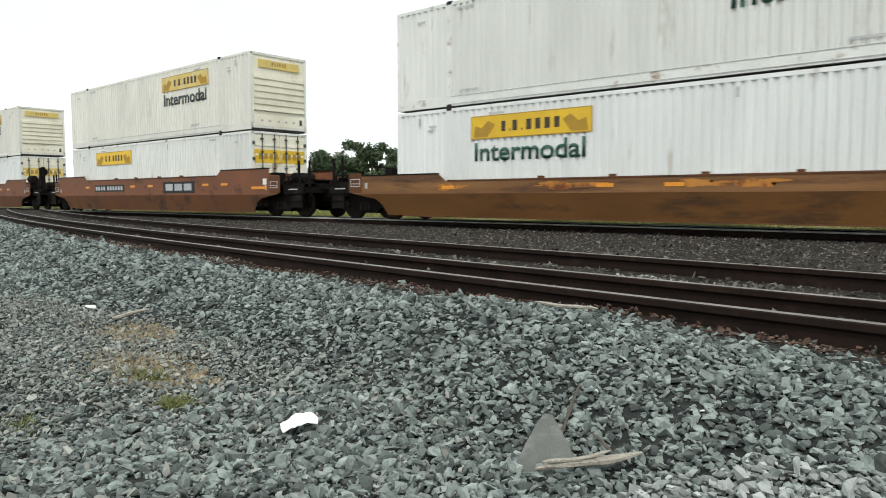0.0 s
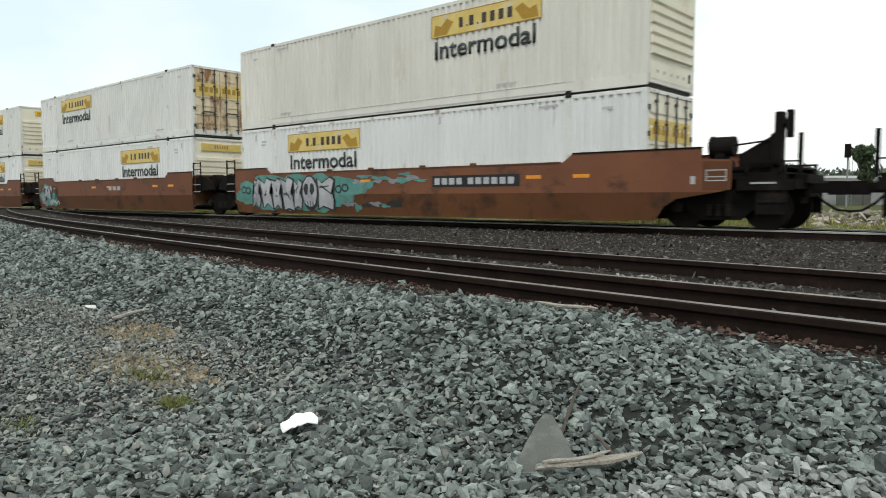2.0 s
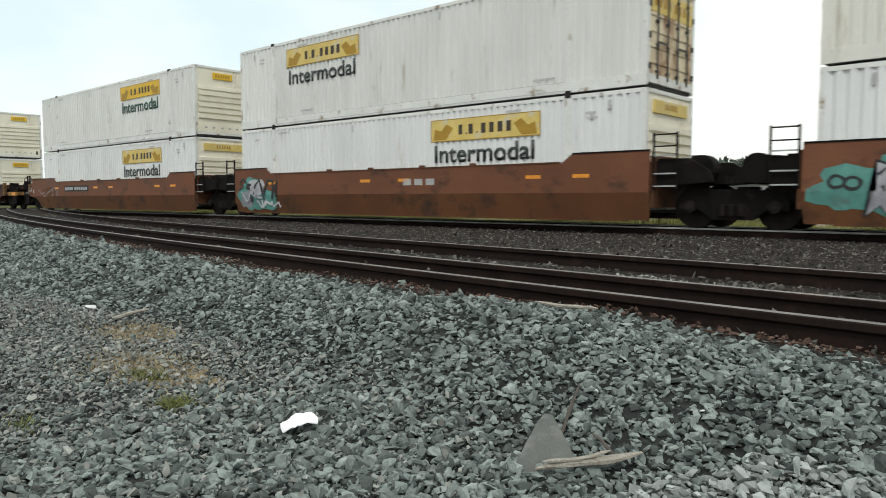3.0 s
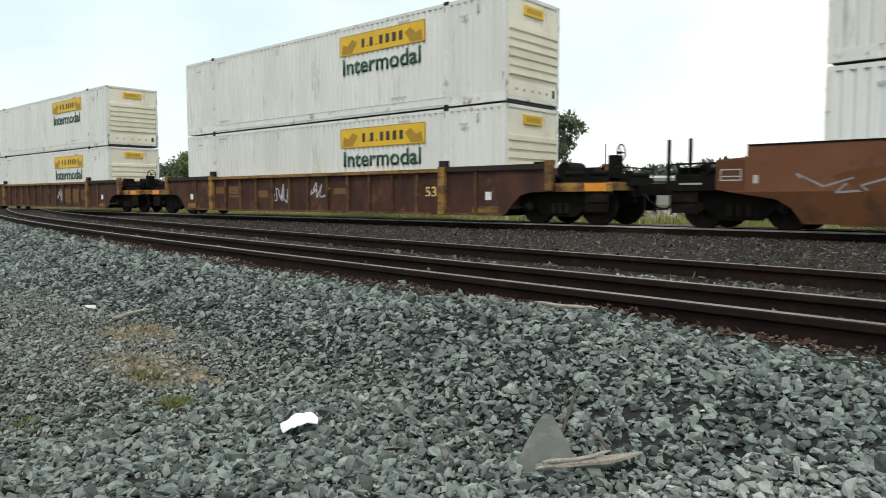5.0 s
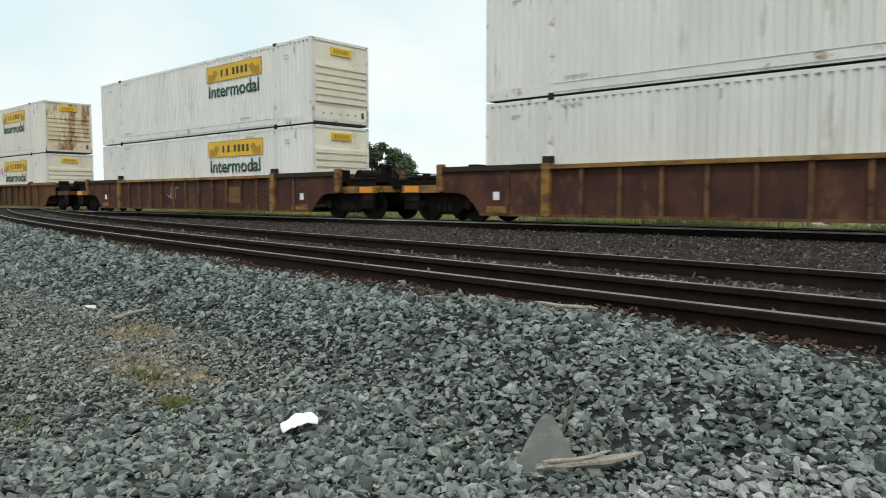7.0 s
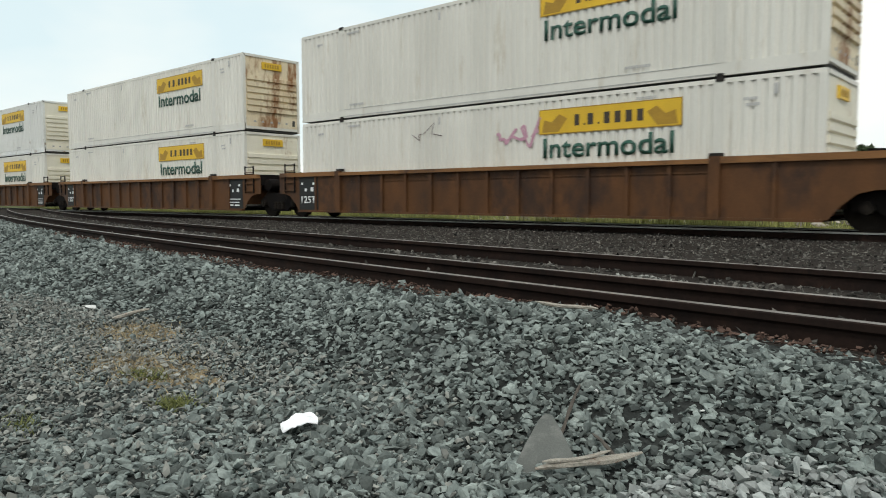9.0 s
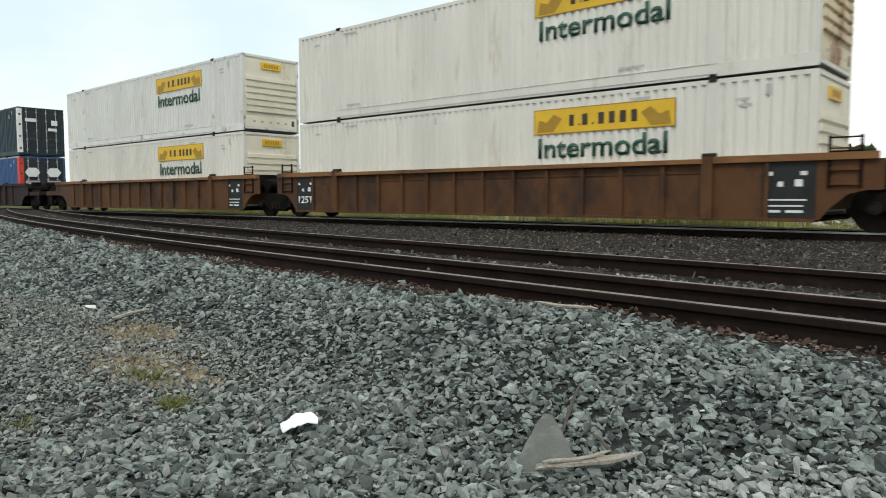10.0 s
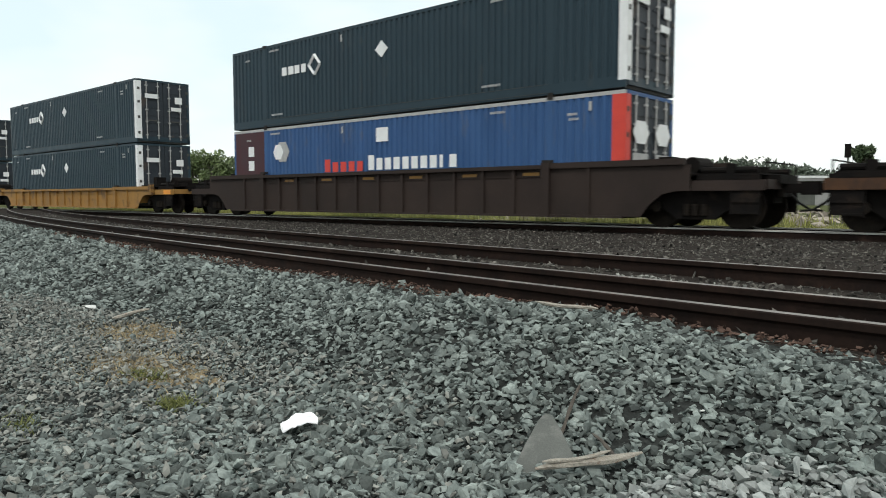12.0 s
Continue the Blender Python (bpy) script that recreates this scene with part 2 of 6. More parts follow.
def finish(bm, smooth=False):
    bmesh.ops.recalc_face_normals(bm, faces=bm.faces)
    me = bpy.data.meshes.new("mesh")
    bm.to_mesh(me)
    bm.free()
    if smooth:
        for p in me.polygons:
            p.use_smooth = True
    return me


def part(name, bm, mat, parent, label="", m=None, smooth=False):
    """One mesh object under a thing or a part."""
    me = bm if isinstance(bm, bpy.types.Mesh) else finish(bm, smooth)
    if not me.materials:
        me.materials.append(M[mat])
    ob = new(name, me)
    ob.parent = parent
    if m is not None:
        ob.matrix_basis = m
    return tagged(ob, label)


def boxes(*rows):
    bm = bmesh.new()
    for r in rows:
        box(bm, *r)
    return bm


def lettering(text, height, width, depth=0.004):
    """Flat letters as a mesh, centred, standing in the xz plane and read from -y."""
    cu = bpy.data.curves.new("letters", "FONT")
    cu.body, cu.size, cu.extrude, cu.align_x, cu.align_y = text, 1.0, 0.0, "CENTER", "CENTER"
    cu.offset = 0.018
    ob = new("letters", cu)
    bpy.context.view_layer.update()
    me = bpy.data.meshes.new_from_object(ob.evaluated_get(bpy.context.evaluated_depsgraph_get()))
    bpy.data.objects.remove(ob)
    co = np.empty(len(me.vertices) * 3)
    me.vertices.foreach_get("co", co)
    co = co.reshape(-1, 3)
    lo, hi = co.min(0), co.max(0)
    c = (lo + hi) / 2
    out = np.zeros_like(co)
    out[:, 0] = (co[:, 0] - c[0]) * width / (hi[0] - lo[0])
    out[:, 2] = (co[:, 1] - c[1]) * height / (hi[1] - lo[1])
    me.vertices.foreach_set("co", out.ravel())
    bm = bmesh.new()
    bm.from_mesh(me)
    new_faces = bmesh.ops.extrude_face_region(bm, geom=bm.faces[:])["geom"]
    bmesh.ops.translate(bm, verts=[g for g in new_faces if isinstance(g, bmesh.types.BMVert)], vec=(0, -depth, 0))
    bmesh.ops.recalc_face_normals(bm, faces=bm.faces)
    bm.to_mesh(me)
    bm.free()
    return me


# ---- the train's way: one straight track, a steady pace that slackens a little ----
TRACK_Y = 16.645
T_ROWS = [i * 0.5 for i in range(25)]


def run(t):
    return 19.938 * t - 0.0099 * t * t


MOVING = []


def rolls(ob, x, z):
    """Puts a thing of the train at its place at the start, and notes it for motions()."""
    MOVING.append((ob, x, z, 180 if ob.get("turned") else 0))
    return ob


def motions():
    for ob, x, z, turn in MOVING:
        walk(ob, [(t, pose(x + run(t), TRACK_Y, z, 0, 0, turn)) for t in T_ROWS])
    for ws, x, z in WHEELSETS:
        rows = []
        for i in range(361):
            t = i / 30
            rows.append((t, pose(x, 0, z) @ Matrix.Rotation(run(t) / WHEEL_R, 4, "Y")))
        walk(ws, rows)


# ---- containers, 53 ft ----
HALF, WIDE, HIGH = 8.16, 1.295, 2.90


def corrugated(x0, x1, z0, z1, y_out, depth, pitch, sign):
    """A sheet with upright ribs: flat outer lands and narrow grooves; sign -1 faces -y, 1 faces +y."""
    bm = bmesh.new()
    n = max(1, round((x1 - x0) / pitch))
    w = (x1 - x0) / n
    xs = [(x0, 0)]
    for i in range(n):
        a = x0 + i * w
        xs += [(a + w * 0.22, 0), (a + w * 0.36, depth), (a + w * 0.64, depth), (a + w * 0.78, 0)]
    xs.append((x1, 0))
    col = [[bm.verts.new((x, sign * (y_out - d), z)) for z in (z0, z1)] for x, d in xs]
    for p, q in zip(col, col[1:]):
        bm.faces.new((p[0], q[0], q[1], p[1]) if sign < 0 else (q[0], p[0], p[1], q[1]))
    ret = bm.verts.new((x0, sign * (y_out - 0.07), z0)), bm.verts.new((x1, sign * (y_out - 0.07), z0)), bm.verts.new((x1, sign * (y_out - 0.07), z1)), bm.verts.new((x0, sign * (y_out - 0.07), z1))
    bm.faces.new(ret)
    return bm


def logo(parent, x, z, sign, faded, word=True):
    """Yellow panel with plain dark letter blocks and, under it, the green word."""
    turn = pose(x, sign * (WIDE + 0.006), z, 0, 0, 180 if sign > 0 else 0)
    w, h = 3.75, 0.62
    panel = part("logo_panel", boxes((-w / 2, w / 2, -0.004, 0.004, -h / 2, h / 2)), "old_yellow" if faded else "yellow", parent, "yellow sign panel with dark letter blocks", turn)
    bx = -0.84
    for bw in (0.13, 0.04, 0.15, 0.04, 0, 0.15, 0.15, 0.16, 0.15):
        if bw:
            part("letter_block", boxes((bx, bx + bw, -0.010, -0.003, -0.14, -0.09 if bw < 0.1 else 0.13)), "ink", panel)
        bx += bw + (0.06 if bw < 0.1 else 0.13)
    for s in (-1, 1):
        bm = bmesh.new()
        extrude(bm, [(s * 1.78, -0.26), (s * 1.30, -0.26), (s * 1.05, 0.05), (s * 1.28, 0.17), (s * 1.5, -0.02), (s * 1.72, 0.05)], "y", -0.009, -0.003)
        part("scroll_mark", bm, "ochre", panel)
    bm = bmesh.new()
    for q in ((-w / 2, w / 2, -h / 2, -h / 2 + 0.022), (-w / 2, w / 2, h / 2 - 0.022, h / 2), (-w / 2, -w / 2 + 0.022, -h / 2, h / 2), (w / 2 - 0.022, w / 2, -h / 2, h / 2)):
        box(bm, q[0], q[1], -0.008, -0.003, q[2], q[3])
    part("border", bm, "ochre", panel)
    if word:
        part("lettering", WORD["black" if faded else "green"], "ink", parent, "large word in dark paint", turn @ pose(-0.02, -0.001, -0.66))


WORD = {}
for key, ink in (("green", "green_ink"), ("black", "black_ink")):
    WORD[key] = lettering("Intermodal", 0.50, 3.45)
    WORD[key].materials.append(M[ink])


def small_marks(bm, x, y, z, n, w, h, gap=0.03):
    for i in range(n):
        box(bm, x + i * (w + gap), x + i * (w + gap) + w, y - 0.003, y + 0.003, z, z + h)


def container(wall, end, trim, faded=False, marks="white", word=True, rods="cream", upper=None):
    """A long domestic container: ribbed sides, top and bottom rails, posts and castings, nose at +x, doors at -x."""
    top = tagged(new("container"), category="container")
    for sign, nm in ((-1, "side_wall"), (1, "side_wall")):
        for a, b in ((-HALF + 0.10, -6.19), (-6.01, 6.01), (6.19, HALF - 0.10)):
            part(nm, corrugated(a, b, 0.30, HIGH - 0.09, WIDE, 0.042, 0.22, sign), wall, top)
        part("top_rail", boxes((-HALF, HALF, sign * WIDE - 0.03 + 0.03 * -sign, sign * WIDE + 0.03 + 0.03 * -sign + 0.004 * sign, HIGH - 0.092, HIGH)), upper or trim, top)
        part("bottom_rail", boxes((-HALF, HALF, sign * WIDE - 0.03 + 0.03 * -sign, sign * WIDE + 0.03 + 0.03 * -sign + 0.008 * sign, 0.035, 0.30)), trim, top)
        part("lower_seam", boxes((-6.0, 6.0, sign * (WIDE + 0.006) - 0.004, sign * (WIDE + 0.006) + 0.004, 0.296, 0.307)), "seal" if marks != "white" else "faint_ink", top)
        part("rail_lip", boxes((-6.0, 6.0, sign * (WIDE + 0.012) - 0.004, sign * (WIDE + 0.012) + 0.004, 0.085, 0.097)), "seal" if marks != "white" else "faint_ink", top)
        for x in (-6.1, 6.1):
            part("post", boxes((x - 0.088, x + 0.088, sign * WIDE - 0.03 - 0.02 * sign, sign * WIDE + 0.03 - 0.02 * sign, 0.3, HIGH - 0.092)), trim, top)
            for z, w in ((0.0, 0.080), (HIGH - 0.060, 0.086)):
                part("corner_casting", boxes((x - w, x + w, sign * WIDE - 0.09 - (0.155 - w) * sign, sign * WIDE + 0.09 - (0.155 - w) * sign, z, z + 0.085)), "casting", top)
        for x in (-HALF + 0.05, HALF - 0.05):
            part("corner_post", boxes((x - 0.052, x + 0.052, sign * WIDE - 0.06 - 0.058 * sign, sign * WIDE + 0.06 - 0.058 * sign, 0.3, HIGH - 0.092)), trim, top)
        bm = bmesh.new()
        for x, z, n in ((-5.7, 0.40, 9), (3.9, 0.42, 9), (4.2, HIGH - 0.28, 7), (6.6, HIGH - 0.5, 4), (6.65, HIGH - 0.62, 4), (-7.3, HIGH - 0.42, 4), (-5.8, HIGH - 0.25, 8)):
            small_marks(bm, x, sign * (WIDE + 0.006), z, n, 0.05, 0.062, 0.022)
        tagged(part("small_print", bm, "faint_ink" if marks == "white" else "grey_ink", top), kind="stuff")
        for x in (-1.9, 7.2):
            part("vent_strip", boxes((x, x + 0.07, sign * (WIDE + 0.004) - 0.004, sign * (WIDE + 0.004) + 0.004, HIGH - 0.42, HIGH - 0.20)), "faint_ink" if marks == "white" else "grey_ink", top)
        if marks == "white":
            logo(top, 3.42, 2.29, sign, faded, word)
    bm = boxes((-HALF, HALF, -WIDE + 0.005, WIDE - 0.005, HIGH - 0.02, HIGH - 0.003))
    part("roof", bm, wall, top)
    bm = boxes((-HALF + 0.065, HALF - 0.065, -WIDE + 0.062, WIDE - 0.062, 0.025, 0.19))
    part("underframe", bm, "seal", top)
    # nose end: level ribs, a plain foot panel with sockets
    x = HALF
    bm = boxes((x - 0.06, x - 0.02, -WIDE + 0.1, WIDE - 0.1, 0.2, HIGH - 0.092))
    nose = part("nose_wall", bm, end, top)
    for z in np.linspace(0.83, 2.01, 6):
        bm = bmesh.new()
        extrude(bm, [(x - 0.02, z - 0.100), (x + 0.045, z - 0.066), (x + 0.045, z + 0.070), (x - 0.02, z + 0.085)], "y", -WIDE + 0.16, WIDE - 0.16)
        part("nose_rib", bm, end, nose)
    part("foot_panel", boxes((x - 0.02, x + 0.012, -WIDE + 0.13, WIDE - 0.13, 0.2, 0.56)), end, top)
    for y in (-0.85, -0.5, -0.1, 0.25, 0.6):
        part("socket", boxes((x + 0.01, x + 0.016, y, y + 0.10, 0.35, 0.42)), "grey_ink", top)
    part("socket", boxes((x + 0.01, x + 0.018, 0.93, 1.05, 0.30, 0.52)), "seal", top)
    for z, hh in ((0.1, 0.2), (HIGH - 0.092, 0.092)):
        part("end_rail", boxes((x - 0.06, x + 0.006, -WIDE + 0.11, WIDE - 0.11, z, z + hh)), trim, top)
        part("end_rail", boxes((-x - 0.006, -x + 0.06, -WIDE + 0.11, WIDE - 0.11, z, z + hh)), trim, top)
    if marks == "white":
        sg = part("end_sign", boxes((x - 0.02, x + 0.026, -0.92, 0.92, 2.36, 2.66)) if faded else boxes((x - 0.02, x + 0.026, -0.45, 0.45, 2.40, 2.66)), "old_yellow" if faded else "yellow", top)
        for i in range(6):
            part("letter_block", boxes((x + 0.022, x + 0.031, -0.34 + i * 0.115, -0.27 + i * 0.115, 2.46, 2.60)), "ochre", sg)
    # door end
    x = -HALF
    for s in (-1, 1):
        leaf = part("door", boxes((x + 0.015, x + 0.06, min(s * 0.01, s * 1.17), max(s * 0.01, s * 1.17), 0.22, HIGH - 0.1)), rods, top)
        for z in np.linspace(0.55, 2.35, 6):
            part("door_rib", boxes((x - 0.006, x + 0.02, min(s * 0.06, s * 1.12), max(s * 0.06, s * 1.12), z, z + 0.07)), rods, leaf)
        for y in (0.27, 0.82):
            bm = bmesh.new()
            rod(bm, (x - 0.03, s * y, 0.2), (x - 0.03, s * y, HIGH - 0.08), 0.021)
            for z in (0.35, 0.95, 1.5, 2.1, 2.6):
                box(bm, x - 0.045, x + 0.01, s * y - 0.06, s * y + 0.06, z, z + 0.05)
            part("locking_rod", bm, "seal" if marks == "white" else "grey_ink", leaf)
        part("door_handle", boxes((x - 0.05, x - 0.035, min(s * 0.27, s * 0.8), max(s * 0.27, s * 0.8), 1.02, 1.07)), "seal", leaf)
        for z in (0.4, 1.1, 1.8, 2.4):
            part("hinge", boxes((x - 0.02, x + 0.02, min(s * 1.13, s * 1.24), max(s * 1.13, s * 1.24), z, z + 0.12)), "seal", leaf)
        if marks == "white":
            part("door_sign", boxes((x - 0.004, x + 0.012, min(s * 0.02, s * 1.15), max(s * 0.02, s * 1.15), 1.72, 2.22)), "yellow" if not faded else "old_yellow", leaf)
            for i in range(4):
                part("letter_block", boxes((x - 0.008, x - 0.002, min(s * (0.1 + i * 0.24), s * (0.25 + i * 0.24)), max(s * (0.1 + i * 0.24), s * (0.25 + i * 0.24)), 1.86, 2.08)), "ochre", leaf)
    return top


def dark_marks(top, kind):
    """The door-end stripe, small plates and plain logo blocks of the dark containers."""
    y = -WIDE - 0.006
    if kind == "navy":
        for i, w in enumerate((0.26, 0.30, 0.26, 0.26)):
            part("letter_block", boxes((-5.05 + i * 0.36, -5.05 + i * 0.36 + w, y - 0.003, y + 0.003, 1.74, 2.02)), "white_ink", top)
        bm = bmesh.new()
        for a, b in (((-3.55, 1.92), (-3.25, 2.25)), ((-3.25, 2.25), (-2.95, 1.92)), ((-2.95, 1.92), (-3.25, 1.6)), ((-3.25, 1.6), (-3.55, 1.92))):
            rod(bm, (a[0], y, a[1]), (b[0], y, b[1]), 0.055, 4)
        part("diamond_mark", bm, "white_ink", top)
        bm = bmesh.new()
        extrude(bm, [(-0.28, 2.0), (0.0, 2.26), (0.28, 2.0), (0.0, 1.74)], "y", y - 0.003, y + 0.003)
        part("placard", bm, "white_ink", top)
        stripe = "white_ink"
    else:
        for i in range(10):
            xx = -0.62 + i * 0.375
            part("letter_block", boxes((xx, xx + (0.12 if i == 8 else 0.26), y - 0.003, y + 0.003, 1.26, 1.72 if i == 0 else 1.62)), "white_ink", top)
        for i in range(5):
            xx = -2.75 + i * 0.40
            part("letter_block", boxes((xx, xx + 0.27, y - 0.003, y + 0.003, 1.24, 1.66 if i == 0 else 1.56)), "red", top)
        bm = bmesh.new()
        drum(bm, (-5.1, y, 2.02), "y", 0.40, 0.003, 6)
        part("hexagon_mark", bm, "grey_ink", top)
        bm = bmesh.new()
        drum(bm, (-5.35, y - 0.003, 2.02), "y", 0.30, 0.003, 6)
        part("hexagon_mark", bm, "white_ink", top)
        part("placard", boxes((-0.26, 0.26, y - 0.003, y + 0.003, 2.12, 2.55)), "white_ink", top)
        part("end_patch", boxes((-8.04, -6.2, y - 0.002, y + 0.004, 0.2, HIGH - 0.1)), "maroon", top)
        for z in (1.4, 1.92):
            part("letter_block", boxes((-7.2, -6.85, y - 0.006, y, z, z + 0.36)), "white_ink", top)
        stripe = "red"
    part("post_stripe", boxes((HALF - (0.2 if kind == "navy" else 0.34), HALF + 0.003, y - 0.001, y + 0.005, 0.2, HIGH - 0.09)), stripe, top)
    part("end_stripe", boxes((HALF + 0.002, HALF + 0.012, -WIDE, -WIDE + 0.24, 0.2, HIGH - 0.09)), stripe, top)
    if kind == "blue":
        for s in (-1, 1):
            bm = bmesh.new()
            extrude(bm, [(s * 0.6 + dy, 1.95 + dz) for dy, dz in ((-0.42, 0), (-0.22, 0.27), (0.22, 0.27), (0.42, 0), (0.22, -0.27), (-0.22, -0.27))], "x", HALF + 0.058, HALF + 0.064)
            part("hexagon_mark", bm, "white_ink", top)
            part("door_plate", boxes((HALF + 0.056, HALF + 0.061, s * 0.6 - 0.4, s * 0.6 + 0.4, 0.9, 1.45)), "grey_ink", top)
    else:
        part("placard", boxes((HALF + 0.055, HALF + 0.065, -0.9, -0.3, 2.05, 2.25), (HALF + 0.055, HALF + 0.065, 0.35, 0.85, 1.55, 1.72), (HALF + 0.055, HALF + 0.065, 0.55, 0.9, 1.9, 2.2)), "white_ink", top)


def dark_container(kind):
    """Dark container whose door end leads: doors at +x."""
    top = container(kind, "navy_door", kind, marks="plain", rods="navy_door", upper="grey_ink" if kind == "blue" else None)
    # turn the built ends about, so that doors lead
    for ob in list(top.children):
        if ob.name.split(".")[0] in ("door", "nose_wall", "foot_panel", "socket", "end_sign"):
            ob.matrix_basis = pose(0, 0, 0, 0, 0, 180)
    dark_marks(top, kind)
    return top


# ---- well cars ----
WHEEL_R = 0.4826
WHEELSETS = []


def wheelset_mesh():
    bm = bmesh.new()
    for s in (-1, 1):
        drum(bm, (0, s * 0.765, 0), "y", WHEEL_R, 0.055, 28)
        drum(bm, (0, s * 0.71, 0), "y", WHEEL_R + 0.028, 0.014, 28)
        drum(bm, (0, s * 0.80, 0), "y", 0.12, 0.06, 14)
        for i in range(4):
            a = i * math.tau / 4
            drum(bm, (0.26 * math.cos(a), s * 0.81, 0.26 * math.sin(a)), "y", 0.045, 0.016, 8)
    drum(bm, (0, 0, 0), "y", 0.085, 0.98, 12)
    return finish(bm)


WHEELSET = None


def truck(parent, x):
    """A three-piece freight truck: side frames with springs, a bolster, and two wheelsets that turn."""
    global WHEELSET
    if WHEELSET is None:
        WHEELSET = wheelset_mesh()
        WHEELSET.materials.append(M["wheel"])
    half = 0.89
    tr = part("truck", boxes((-0.22, 0.22, -1.0, 1.0, 0.48, 0.80), (-0.16, 0.16, -0.35, 0.35, 0.80, 0.92)), "black_steel", parent, "grimy black freight truck", pose(x, 0, 0))
    for s in (-1, 1):
        bm = bmesh.new()
        outer = [(-1.16, 0.40), (-1.16, 0.60), (-0.98, 0.72), (-0.45, 0.86), (0.45, 0.86), (0.98, 0.72), (1.16, 0.60), (1.16, 0.40), (0.72, 0.42), (0.42, 0.20), (-0.42, 0.20), (-0.72, 0.42)]
        extrude(bm, outer, "y", s * 0.93, s * 1.09)
        part("side_frame", bm, "black_steel", tr)
        bm = bmesh.new()
        for dx in (-0.2, 0.0, 0.2):
            drum(bm, (dx, s * 1.10, 0.41), "z", 0.075, 0.13, 10)
            for k in range(4):
                drum(bm, (dx, s * 1.10, 0.31 + k * 0.065), "z", 0.09, 0.014, 10)
        part("spring_group", bm, "wheel", tr)
        for dx in (-half, half):
            bm = bmesh.new()
            drum(bm, (dx, s * 1.12, WHEEL_R), "y", 0.13, 0.07, 12)
            drum(bm, (dx, s * 1.20, WHEEL_R), "y", 0.07, 0.02, 8)
            part("bearing_cap", bm, "wheel", tr)
    for dx in (-half, half):
        ws = new("wheelset", WHEELSET)
        ws.parent = tr
        ws.matrix_basis = pose(dx, 0, WHEEL_R)
        WHEELSETS.append((ws, dx, WHEEL_R))
    bm = bmesh.new()
    for s in (-1, 1):
        rod(bm, (-0.85, s * 0.45, 0.28), (0.85, s * 0.45, 0.28), 0.03, 6)
        box(bm, s * 0.42 - 0.03, s * 0.42 + 0.03, -0.8, 0.8, 0.3, 0.42)
    part("brake_rigging", bm, "black_steel", tr)
    return tr


